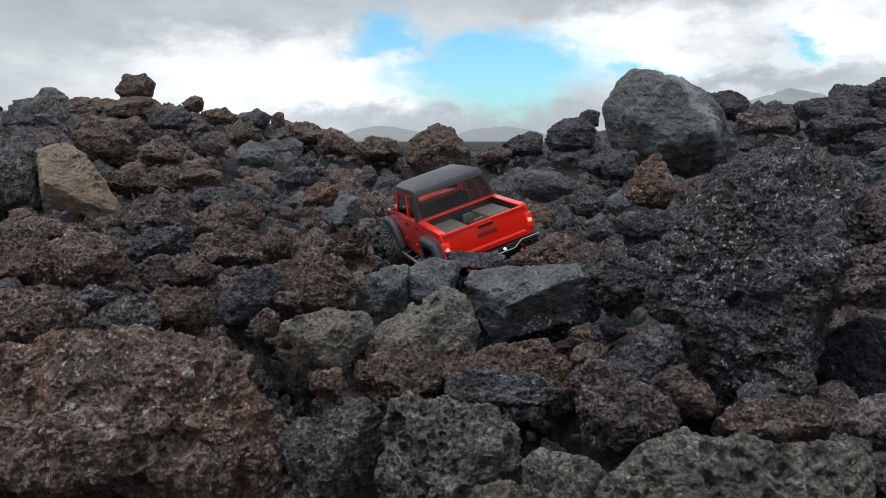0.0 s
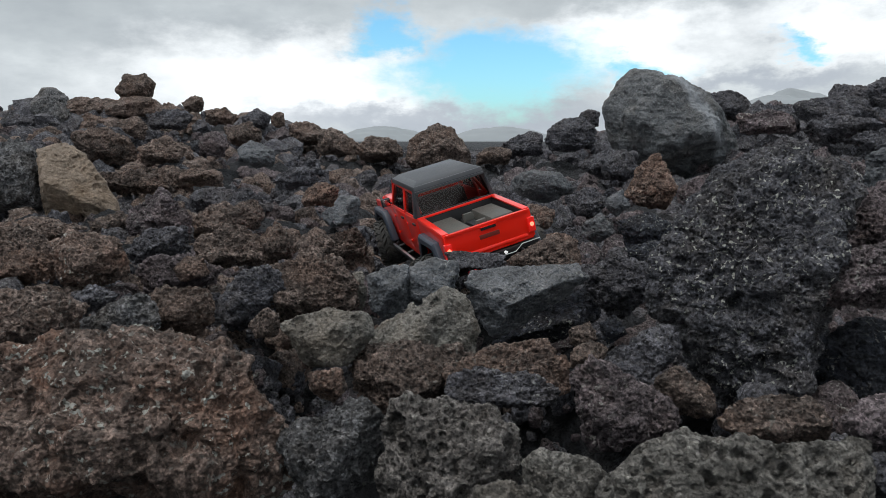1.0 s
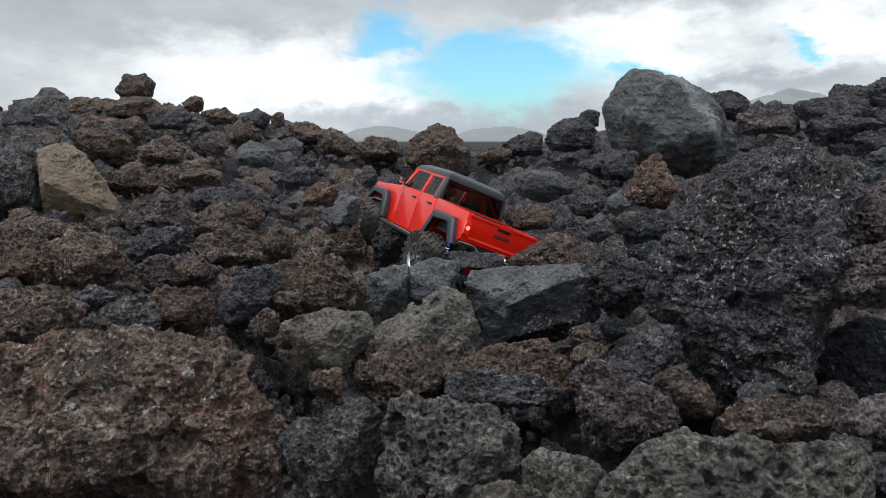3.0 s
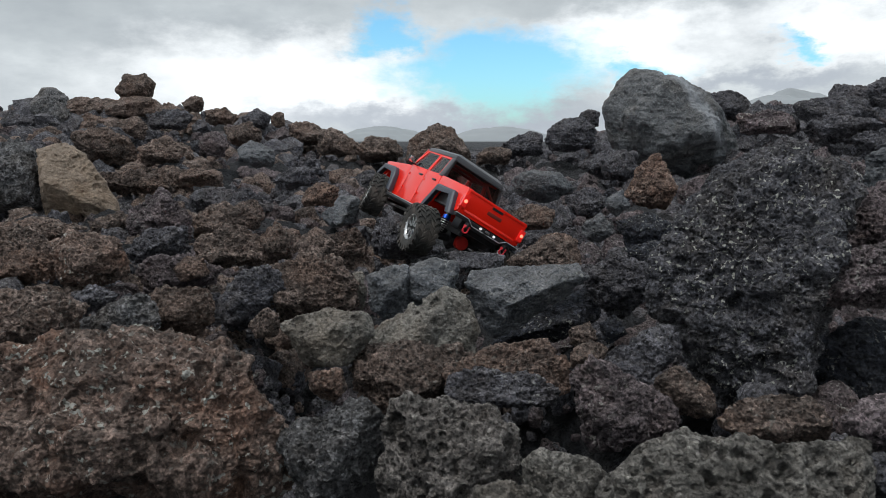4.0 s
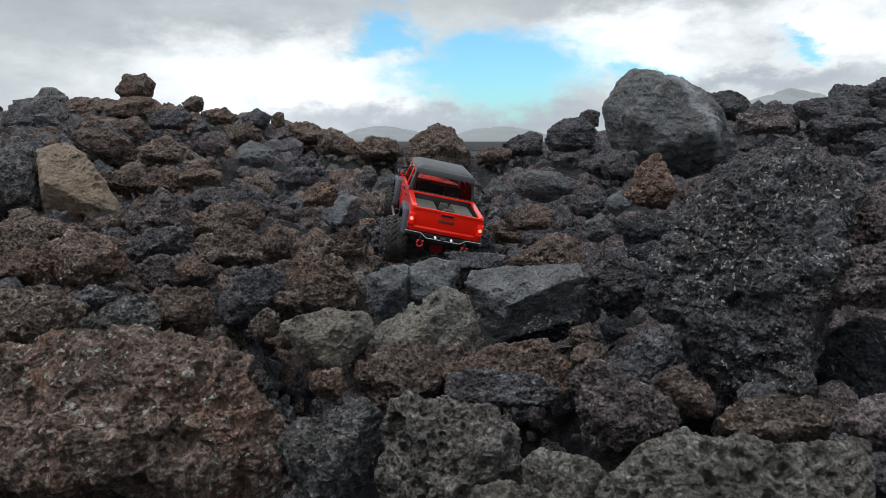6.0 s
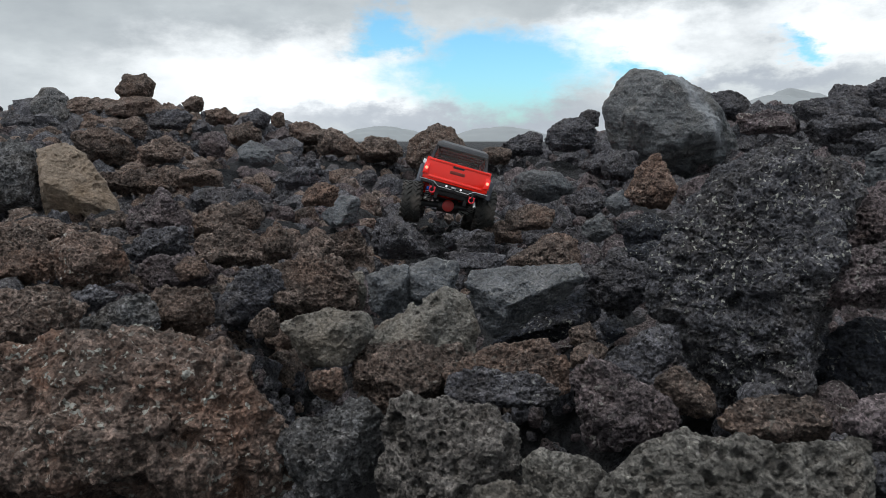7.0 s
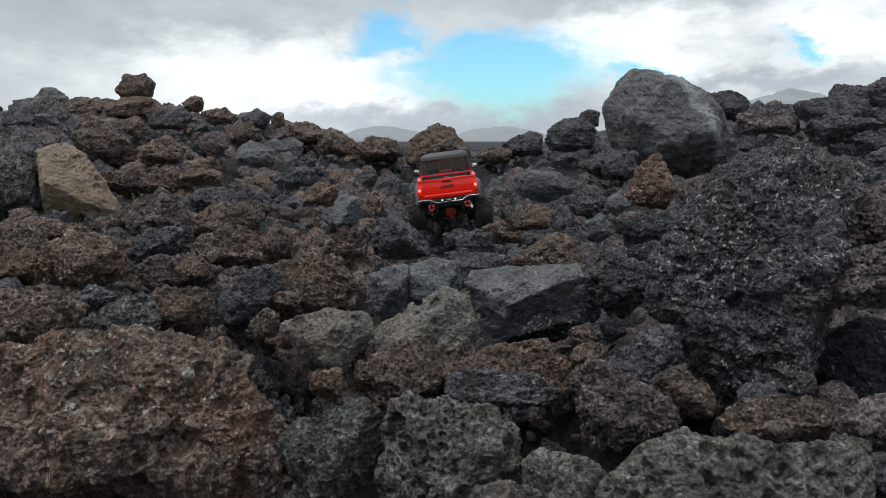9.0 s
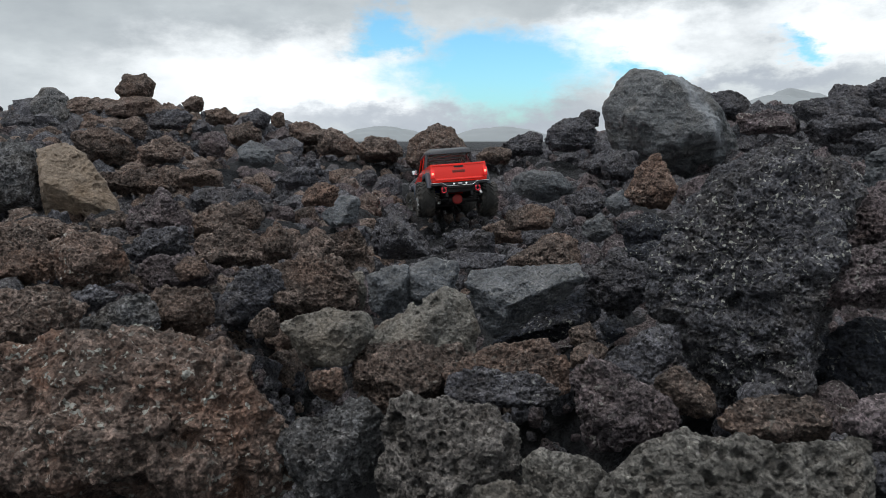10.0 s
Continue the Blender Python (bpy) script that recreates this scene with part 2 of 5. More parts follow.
def mesh_of(name, v, f, mat, smooth=True):
    me = bpy.data.meshes.new(name)
    k = f.shape[1]
    me.vertices.add(len(v))
    me.vertices.foreach_set("co", np.ascontiguousarray(v, dtype=np.float32).ravel())
    me.loops.add(f.size)
    me.loops.foreach_set("vertex_index", np.ascontiguousarray(f, dtype=np.int32).ravel())
    me.polygons.add(len(f))
    me.polygons.foreach_set("loop_start", np.arange(0, f.size, k, dtype=np.int32))
    me.polygons.foreach_set("use_smooth", np.full(len(f), smooth))
    me.update(calc_edges=True)
    me.materials.append(mat)
    return me


def rock_points(cuts, deep, level, seed, rough=1.0, sharp=24, holes=((0.020, 0.0045, 0.35),), faces=()):
    """A block hewn by planes: cuts are (angle, distance) in the x-z plane, deep its half depth; then broken into clinker.
    holes: gas pores, as (spacing, depth, share); faces: more planes, as (normal, distance)."""
    rng = np.random.default_rng(seed)
    d, f = ball(level)
    planes = []
    for a, r in cuts:
        a = radians(a)
        for side in (-1, 1):
            lean = radians(rng.uniform(12, 52)) * side
            planes.append((math.cos(a) * math.cos(lean), math.sin(lean), math.sin(a) * math.cos(lean), r * math.cos(lean)))
    for side in (-1, 1):
        for k in range(4):
            v = np.array([rng.normal() * 0.5, side, rng.normal() * 0.45 + 0.1])
            v /= np.linalg.norm(v)
            planes.append((*v, deep * rng.uniform(0.8, 1.1)))
    pl = np.array(planes + list(faces))
    size = float(np.mean([r for _, r in cuts]))
    rough = rough * rng.uniform(0.85, 1.15)
    # rays spread evenly over a flat or a long block
    half = [min(r / max(abs(trig(radians(a))), 0.25) for a, r in cuts) for trig in (math.cos, math.sin)]
    d = d * (half[0], min(deep, 1.5 * half[1]), half[1])
    d = d / np.linalg.norm(d, axis=1)[:, None]
    dw = d + 0.06 * np.stack([fbm(d * 2.6, seed + 50 * c, 3) for c in range(3)], 1)
    q = np.maximum(dw @ pl[:, :3].T, 0) / np.maximum(pl[:, 3], 1e-4)
    r = (q ** sharp).sum(1) ** (-1 / sharp) * 0.99
    p = d * r[:, None]
    s = 1 / size
    off = seed * 3.17
    lump = fbm(p * s * 1.6 + off, seed + 11, 3, 0.55)
    crag = fbm(p * s * 4.0 + off, seed + 21, 3, 0.6, True)
    # clinker crust: knobs with sharp creases at three sizes, on a ruffled grain
    fine = level > 5
    ruffle = np.stack([fbm(p * 34 + off + 9 * c, seed + 71 + c, 3 if fine else 2, 0.6) for c in range(3)], 1)
    w = p + 0.006 * ruffle
    grow = min(1.0, size / 0.055)
    move = size * rough * (0.060 * lump + 0.040 * (crag - 0.4))
    for k, (cell, high) in enumerate(((0.040, 0.0042), (0.0145, 0.0027), (0.0062, 0.0015))[:3 if fine else 2]):
        d1, own = knobs(w / cell + off, seed + 61 + 6 * k)
        move = move + grow * high * rough * rough * (0.35 - 1.25 * d1 * d1 + 1.0 * (own - 0.5))
    move = move + 0.0010 * grow * rough * fbm(p * 95 + off, seed + 37, 3 if fine else 1, 0.75, True)
    for k, (cell, down, share) in enumerate(holes):
        d1, own = knobs((p + 0.15 * cell * ruffle) / cell + off, seed + 91 + 5 * k)
        hollow = np.clip((0.46 - d1) / 0.14, 0, 1) * (own < share)
        move = move - grow * down * hollow * hollow * (3 - 2 * hollow)
    # push along the block's own faces
    a, b, c = p[f[:, 0]], p[f[:, 1]], p[f[:, 2]]
    across = np.cross(b - a, c - a)
    nrm = np.stack([sum(np.bincount(f[:, j], across[:, i], len(p)) for j in range(3)) for i in range(3)], 1)
    nrm /= np.maximum(np.linalg.norm(nrm, axis=1), 1e-12)[:, None]
    return p + nrm * move[:, None], f


WORDS = {"slate": "slate-grey clinker lava rock with a crumbly crust", "pitted": "grey-brown lava rock full of hollows", "brown": "rough brown clinker lava rock in the lava field", "dark": "jagged dark basalt lava rock in the lava field",
         "grey": "smooth blue-grey basalt block with broken faces", "rust": "rusty red-brown clinker lava rock",
         "tan": "tan weathered lava slab with a worn face", "plum": "porous plum-brown lava rock", "olive": "weathered olive-grey lava rock full of small pores",
         "speck": "dark lava boulder dotted with white lichen",
         "pale": "pale weathered lava block", "warm": "warm brown clinker lava rock", "ink": "basalt rock with deep shade put into its blue-black colour", "crag": "grey basalt block with pale mineral streaks"}
SEED = [100]
FOOT = []


def size_of(cuts):
    return sum(r for _, r in cuts) / len(cuts)


def rock(at, cuts, deep, kind, level=5, rough=1.0, name="lava_rock", label="", sharp=24, holes=((0.020, 0.0045, 0.35),), faces=()):
    SEED[0] += 7
    v, f = rock_points(cuts, deep, level, SEED[0], rough, sharp, holes, faces)
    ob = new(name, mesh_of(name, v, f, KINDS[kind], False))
    ob.location = at
    FOOT.append((*at, size_of(cuts), deep))
    return tagged(ob, label or WORDS[kind], "rock", "loose lava rocks")


# ---- the lava field ----
GROUND_SIDE = (-0.864, -0.505, -0.306, -0.147, -0.003, 0.132, 0.292, 0.491, 0.889)
GROUND_AWAY = (0.15, 0.5, 0.8, 1.1, 1.5, 2.0, 2.7, 3.4, 4.5, 9)
GROUND_HIGH = (
    (0.1, 0.1, 0.1, 0.1, 0.1, 0.1, 0.1, 0.1, 0.1),
    (0.052, 0.052, 0.019, -0.232, -0.95, -0.95, -0.127, 0.043, 0.052),
    (0.099, 0.099, 0.058, -0.2, -1.1, -1.1, -0.2, 0.044, 0.058),
    (0.128, 0.133, 0.101, 0.027, -0.086, -0.086, -0.01, 0.046, 0.05),
    (0.162, 0.156, 0.131, 0.07, 0.002, 0.051, 0.095, 0.149, 0.162),
    (0.23, 0.206, 0.174, 0.102, 0.045, 0.094, 0.142, 0.246, 0.277),
    (0.351, 0.33, 0.281, 0.202, 0.159, 0.196, 0.245, 0.372, 0.413),
    (0.419, 0.48, 0.425, 0.308, 0.25, 0.276, 0.367, 0.472, 0.511),
    (0.417, 0.452, 0.417, 0.300, 0.250, 0.270, 0.382, 0.48, 0.514),
    (0.284, 0.284, 0.284, 0.284, 0.284, 0.284, 0.284, 0.284, 0.284),)


def ground_height(x, y):
    """The lie of the lava under the rocks: a gully between two rising banks."""
    u, v = x / np.maximum(y, 0.15), np.clip(y, GROUND_AWAY[0], GROUND_AWAY[-1])
    tab = np.array(GROUND_HIGH)
    u = np.clip(u, GROUND_SIDE[0], GROUND_SIDE[-1] - 1e-6)
    i = np.clip(np.searchsorted(GROUND_SIDE, u, side="right") - 1, 0, len(GROUND_SIDE) - 2)
    j = np.clip(np.searchsorted(GROUND_AWAY, v, side="right") - 1, 0, len(GROUND_AWAY) - 2)
    gs, ga = np.array(GROUND_SIDE), np.array(GROUND_AWAY)
    a = (u - gs[i]) / (gs[i + 1] - gs[i])
    b = np.clip((v - ga[j]) / (ga[j + 1] - ga[j]), 0, 1)
    a = a * a * (3 - 2 * a)
    return (tab[j, i] * (1 - a) + tab[j, i + 1] * a) * (1 - b) + (tab[j + 1, i] * (1 - a) + tab[j + 1, i + 1] * a) * b


def ground():
    """One sheet from behind the camera to the horizon, finer where the camera is near."""
    def line(n, reach):
        t = np.linspace(-1, 1, n)
        return np.sign(t) * (np.abs(t) ** 1.6 * 4.0 + np.abs(t) ** 14 * reach)
    xs, t = line(201, 3000), np.linspace(0, 1, 240)
    ys = -2.0 + 7.5 * t + t ** 30 * 4000 - (1 - t) ** 30 * 3000
    gx, gy = np.meshgrid(xs, ys)
    x, y = gx.ravel(), gy.ravel()
    front = np.maximum(y, 0.15)
    z = ground_height(x, front)
    z = np.where(np.abs(x) > 3.5 * np.maximum(front, 1.0), np.minimum(z, 0.25), z)
    z = z - 0.06 * np.clip((1.25 - y) / 0.3, 0, 1) * np.clip((y - 0.3) / 0.1, 0, 1)
    far = np.clip((np.hypot(x, y) - 7) / 6, 0, 1)
    p = np.stack([x, y, z * 0], 1)
    z = z + (0.045 * fbm(p * 7, 5, 3) + 0.02 * fbm(p * 26, 9, 3, 0.6, True)) * (1 - far) - 0.035
    z = z * (1 - far) + 0.12 * far
    n, m = len(xs), len(ys)
    k = np.arange(n * m).reshape(m, n)
    f = np.stack([k[:-1, :-1], k[:-1, 1:], k[1:, 1:], k[1:, :-1]], -1).reshape(-1, 4)
    ob = new("ground", mesh_of("ground", np.stack([x, y, z], 1), f, GAP_SHADE_LAVA))
    return tagged(ob, "broken lava ground between the rocks, gap shade put into its black colour", "ground", kind="structure")


ground()


def hill(x, y, wide, high, seed):
    """A far cinder hill: a smooth, slightly lopsided cone."""
    v, f = ball(5)
    r = np.hypot(v[:, 0], v[:, 1])
    ang = np.arctan2(v[:, 1], v[:, 0])
    lift = np.maximum(v[:, 2], 0) ** 1.7
    p = np.stack([v[:, 0] * wide * (1 + 0.08 * np.sin(3 * ang + seed)), v[:, 1] * wide, lift * high * (1 + 0.1 * fbm(v * 4, seed, 3)) - 0.3], 1)
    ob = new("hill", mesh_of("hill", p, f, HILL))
    ob.location = (x, y, 0)
    return tagged(ob, "far smooth cinder hill under cloud, haze painted into its pale grey", "hill", "far hills", "structure")


# hillside whose pale grey has the haze of distance mixed in
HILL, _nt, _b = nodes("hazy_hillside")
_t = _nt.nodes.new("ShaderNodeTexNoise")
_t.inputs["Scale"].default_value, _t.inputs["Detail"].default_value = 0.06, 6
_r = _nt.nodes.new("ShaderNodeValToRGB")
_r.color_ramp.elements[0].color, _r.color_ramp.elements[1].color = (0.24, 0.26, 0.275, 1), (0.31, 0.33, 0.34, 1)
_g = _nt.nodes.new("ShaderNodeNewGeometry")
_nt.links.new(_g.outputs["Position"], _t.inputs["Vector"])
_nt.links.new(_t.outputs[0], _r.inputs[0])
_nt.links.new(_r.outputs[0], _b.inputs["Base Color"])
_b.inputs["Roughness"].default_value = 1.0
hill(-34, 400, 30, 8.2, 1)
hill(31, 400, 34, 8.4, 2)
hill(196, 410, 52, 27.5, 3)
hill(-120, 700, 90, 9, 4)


# ---- boulders and blocks, near ones first ----
rock((-0.2338, 0.520, 0.1090), ((-112, 0.1236), (-80, 0.073), (-32, 0.1201), (-16, 0.1355), (30, 0.1388), (74, 0.1081), (92, 0.0904), (109, 0.1039), (172, 0.1363)), 0.090, "warm", 8, 0.95, name="lava_boulder", label="large brown clinker boulder with rusty stains and white specks", sharp=18, faces=((0.0, -0.5, -0.86, 0.034), (0.15, -0.75, 0.64, 0.098)))
rock((-0.0814, 0.500, 0.1126), ((-163, 0.0367), (-99, 0.0414), (-55, 0.0363), (-23, 0.036), (-8, 0.0383), (50, 0.0461), (116, 0.0287)), 0.035, "slate", 7, 0.9)
rock((0.0023, 0.470, 0.1198), ((-90, 0.0462), (-14, 0.0561), (-1, 0.0559), (42, 0.0536), (77, 0.0407), (98, 0.0485), (169, 0.0465)), 0.045, "pitted", 7, 0.75, label="pitted grey-brown lava block with deep hollows", sharp=24, faces=((0.1, -0.5, 0.86, 0.042),), holes=((0.015, 0.007, 0.5), (0.007, 0.003, 0.5)))
rock((0.1815, 0.400, 0.1309), ((-90, 0.0399), (11, 0.0969), (81, 0.0399), (84, 0.0371), (86, 0.0369), (103, 0.0485), (132, 0.0727), (153, 0.0884), (175, 0.103)), 0.060, "olive", 7, 0.5, name="lava_boulder", label="olive-grey boulder riddled with open gas pores", sharp=14, faces=((0.05, -0.5, 0.86, 0.040),), holes=((0.0115, 0.0065, 0.45), (0.0068, 0.0035, 0.5)))
rock((0.0813, 0.440, 0.1160), ((-90, 0.0255), (2, 0.0292), (59, 0.0222), (78, 0.0216), (119, 0.0301), (179, 0.0295)), 0.023, "olive", 6, 0.7, holes=((0.012, 0.006, 0.5),))
rock((0.0415, 0.400, 0.1241), ((-90, 0.0146), (18, 0.0198), (71, 0.0131), (105, 0.0146), (172, 0.0235)), 0.016, "olive", 6, 0.9)
rock((0.1616, 0.600, 0.1116), ((-168, 0.0424), (-160, 0.0413), (-80, 0.0411), (-73, 0.0404), (-4, 0.0497), (57, 0.0212), (139, 0.055)), 0.040, "plum", 6, 1.1)
rock((0.2055, 0.700, 0.1183), ((-140, 0.036), (-48, 0.0174), (-44, 0.0179), (28, 0.0441), (109, 0.0254), (136, 0.0245)), 0.033, "dark", 6, 1.1)
rock((0.2187, 0.620, 0.1132), ((-152, 0.0197), (-111, 0.0202), (-54, 0.029), (20, 0.0243), (49, 0.0197), (109, 0.0253)), 0.024, "brown", 6, 1.1)
rock((0.2532, 0.520, 0.1269), ((-142, 0.0355), (-86, 0.021), (-5, 0.0448), (43, 0.0347), (94, 0.0212), (135, 0.032)), 0.027, "brown", 6, 1.0)
rock((0.2636, 0.430, 0.1477), ((-136, 0.0101), (-90, 0.0067), (5, 0.0117), (77, 0.0054), (139, 0.0082)), 0.008, "olive", 5, 0.9)
rock((0.3218, 0.500, 0.1350), ((-149, 0.0224), (-90, 0.0242), (6, 0.0238), (99, 0.0205), (141, 0.0206)), 0.021, "plum", 6, 1.0)
rock((0.3879, 0.880, 0.1659), ((-180, 0.1244), (-155, 0.1201), (-145, 0.1248), (-132, 0.1442), (-84, 0.1843), (-6, 0.1111), (71, 0.1856), (72, 0.1851), (120, 0.1494), (130, 0.1332), (133, 0.1317), (153, 0.1296)), 0.150, "speck", 8, 0.88, name="lava_boulder", label="big dark craggy lava boulder dotted with white lichen", sharp=20, faces=((-0.55, -0.78, 0.3, 0.135), (0.35, -0.9, 0.25, 0.13)))
# recess beside the boulder: its shade is painted as this rock's dark colour
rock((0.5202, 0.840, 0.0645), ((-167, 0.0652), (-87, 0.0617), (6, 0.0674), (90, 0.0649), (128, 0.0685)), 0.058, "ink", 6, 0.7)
rock((0.4770, 0.790, 0.1910), ((-133, 0.0565), (-90, 0.0391), (6, 0.0644), (85, 0.0408), (107, 0.031), (129, 0.0334)), 0.044, "plum", 6, 1.1)
rock((0.5956, 0.950, 0.2389), ((-175, 0.0583), (-94, 0.0463), (6, 0.0553), (89, 0.0502), (115, 0.0498)), 0.046, "plum", 6, 1.1)
rock((-0.0267, 0.800, 0.1273), ((-153, 0.074), (-111, 0.056), (-86, 0.0466), (-16, 0.0728), (16, 0.0646), (59, 0.0577), (121, 0.0264), (137, 0.0366)), 0.050, "pale", 7, 0.5, label="pale weathered lava block with a sharp ridge", sharp=34, faces=((-0.45, -0.5, 0.74, 0.030), (0.5, -0.85, 0.1, 0.036)))
rock((-0.0306, 0.740, 0.0816), ((-177, 0.069), (-150, 0.0611), (-113, 0.0496), (-59, 0.0273), (-18, 0.0548), (87, 0.0437), (107, 0.0489)), 0.047, "brown", 6, 1.1)
rock((0.0649, 0.710, 0.1091), ((-166, 0.0657), (-94, 0.03), (-81, 0.0358), (5, 0.0649), (45, 0.0493), (100, 0.025), (116, 0.0286)), 0.039, "rust", 6, 1.1)
rock((0.0582, 0.660, 0.1050), ((-167, 0.0599), (-95, 0.0214), (-90, 0.022), (-11, 0.0638), (57, 0.0261), (76, 0.0158), (111, 0.0284)), 0.031, "dark", 6, 0.9)
rock((0.1642, 0.800, 0.1168), ((-109, 0.0178), (-49, 0.0155), (27, 0.0147), (116, 0.0145), (176, 0.0177)), 0.016, "brown", 5, 1.1)
rock((0.1609, 0.760, 0.1054), ((-161, 0.0234), (-90, 0.0172), (-26, 0.019), (68, 0.0179), (116, 0.0132)), 0.018, "brown", 5, 1.1)
# shade among the small rocks, put into this one's colour
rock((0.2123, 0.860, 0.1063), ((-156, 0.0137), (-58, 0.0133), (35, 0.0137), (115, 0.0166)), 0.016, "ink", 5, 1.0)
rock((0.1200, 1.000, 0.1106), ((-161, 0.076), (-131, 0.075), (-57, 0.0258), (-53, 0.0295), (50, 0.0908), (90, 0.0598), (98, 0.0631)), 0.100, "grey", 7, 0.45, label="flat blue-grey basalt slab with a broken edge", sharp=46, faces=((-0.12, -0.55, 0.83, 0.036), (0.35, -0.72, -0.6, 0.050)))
# added dark block that stands in for the slab's shaded side
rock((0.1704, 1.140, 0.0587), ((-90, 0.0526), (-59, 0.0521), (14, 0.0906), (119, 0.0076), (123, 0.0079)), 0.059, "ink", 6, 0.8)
rock((0.2682, 1.080, 0.1153), ((-160, 0.0385), (-131, 0.0367), (-58, 0.044), (-1, 0.0525), (73, 0.0505), (105, 0.0471)), 0.044, "dark", 6, 1.0)
rock((-0.0762, 0.970, 0.1310), ((-177, 0.0296), (-125, 0.0375), (-53, 0.0338), (-3, 0.0283), (98, 0.0392), (118, 0.0342)), 0.031, "grey", 6, 0.42, sharp=36)
rock((-0.0154, 0.985, 0.1372), ((-78, 0.0334), (-57, 0.0228), (-7, 0.035), (78, 0.042), (109, 0.0391), (176, 0.0361)), 0.034, "grey", 6, 0.42, sharp=36)
rock((-0.1267, 1.000, 0.1284), ((-170, 0.0157), (-129, 0.0193), (-21, 0.02), (11, 0.0178), (113, 0.0252)), 0.021, "pale", 5, 0.8)
rock((-0.1243, 0.740, 0.1297), ((-159, 0.0457), (-129, 0.0375), (-91, 0.031), (-34, 0.04), (46, 0.0482), (89, 0.0317), (102, 0.0308)), 0.035, "pale", 6, 0.55, sharp=26)
rock((-0.1054, 0.620, 0.1211), ((-168, 0.0166), (-114, 0.0136), (-51, 0.0166), (15, 0.0177), (96, 0.0155)), 0.015, "rust", 5, 1.1)
rock((-0.1917, 0.970, 0.1349), ((-171, 0.0783), (-103, 0.0531), (-78, 0.0457), (-11, 0.0784), (34, 0.0653), (85, 0.0502), (108, 0.0475), (134, 0.0574)), 0.053, "brown", 6, 1.2)
rock((-0.2562, 0.930, 0.1310), ((-165, 0.0483), (-73, 0.0362), (-25, 0.0412), (27, 0.0467), (106, 0.0398), (143, 0.0362)), 0.041, "dark", 6, 1.1)
rock((-0.2128, 0.820, 0.1251), ((-159, 0.0187), (-80, 0.0173), (-8, 0.0181), (59, 0.0182), (133, 0.0127)), 0.017, "brown", 5, 1.1)
rock((-0.3315, 0.860, 0.1318), ((-175, 0.0484), (-90, 0.0335), (-53, 0.0417), (11, 0.0459), (86, 0.0329), (114, 0.0333)), 0.034, "brown", 6, 1.1)
rock((-0.3731, 0.780, 0.1440), ((-106, 0.0377), (-88, 0.0287), (-20, 0.0562), (24, 0.0503), (107, 0.0165), (128, 0.0167)), 0.035, "slate", 6, 1.1)
rock((-0.4406, 0.740, 0.1517), ((-90, 0.0379), (-76, 0.0279), (-45, 0.04), (56, 0.0486), (86, 0.0373), (102, 0.0385), (174, 0.0642)), 0.043, "brown", 6, 1.1)
rock((-0.4617, 0.920, 0.1343), ((-173, 0.0346), (-103, 0.0205), (-55, 0.0171), (65, 0.0188), (114, 0.0196)), 0.023, "dark", 5, 1.1)
rock((-0.4994, 1.000, 0.1695), ((-179, 0.0584), (-108, 0.048), (-70, 0.0365), (-21, 0.0509), (39, 0.0527), (83, 0.0415), (132, 0.0507)), 0.043, "warm", 6, 1.1)
rock((-0.6251, 1.020, 0.1562), ((-90, 0.0294), (-87, 0.028), (3, 0.0566), (81, 0.0298), (122, 0.0223), (174, 0.0551)), 0.035, "rust", 6, 1.1)
rock((-0.6853, 1.120, 0.1772), ((-92, 0.0292), (-65, 0.0317), (44, 0.0392), (93, 0.0281), (174, 0.0576)), 0.036, "brown", 6, 1.1)
rock((-0.4116, 1.060, 0.1416), ((-118, 0.0433), (-87, 0.0252), (-22, 0.071), (62, 0.0392), (95, 0.0244), (128, 0.0416)), 0.039, "plum", 6, 1.1)
rock((-0.3730, 1.030, 0.1545), ((-155, 0.0257), (-82, 0.0166), (14, 0.0248), (79, 0.0183), (127, 0.0182)), 0.020, "rust", 5, 1.1)
rock((-0.3629, 1.220, 0.1591), ((-172, 0.0725), (-105, 0.0406), (-85, 0.0362), (13, 0.0659), (62, 0.0365), (108, 0.0338)), 0.045, "brown", 6, 1.1)
rock((-0.4717, 1.160, 0.1680), ((-134, 0.0464), (-75, 0.0273), (10, 0.0548), (98, 0.0288), (131, 0.032)), 0.038, "dark", 6, 1.1)
rock((-0.2899, 1.220, 0.1666), ((-158, 0.0279), (-101, 0.0295), (-9, 0.031), (51, 0.0275), (131, 0.0264)), 0.029, "brown", 5, 1.1)
rock((-0.2166, 1.180, 0.1660), ((-171, 0.0311), (-84, 0.0309), (-17, 0.0294), (44, 0.0267), (128, 0.0237)), 0.028, "brown", 5, 1.1)
rock((-0.5444, 1.360, 0.1882), ((-178, 0.0626), (-133, 0.0654), (-79, 0.0568), (-13, 0.059), (46, 0.0524), (120, 0.0496)), 0.053, "plum", 6, 1.1)
rock((-0.4471, 1.420, 0.1795), ((-176, 0.0565), (-100, 0.0423), (-50, 0.0434), (42, 0.0374), (116, 0.0363)), 0.043, "brown", 5, 1.1)
rock((-0.4107, 1.500, 0.2036), ((-158, 0.0416), (-107, 0.0382), (-42, 0.0405), (47, 0.0326), (119, 0.0387)), 0.040, "dark", 5, 1.1)
rock((-0.9983, 1.620, 0.2514), ((-82, 0.0836), (-1, 0.0974), (39, 0.0999), (94, 0.0939), (174, 0.0876)), 0.082, "slate", 6, 0.7, sharp=22)
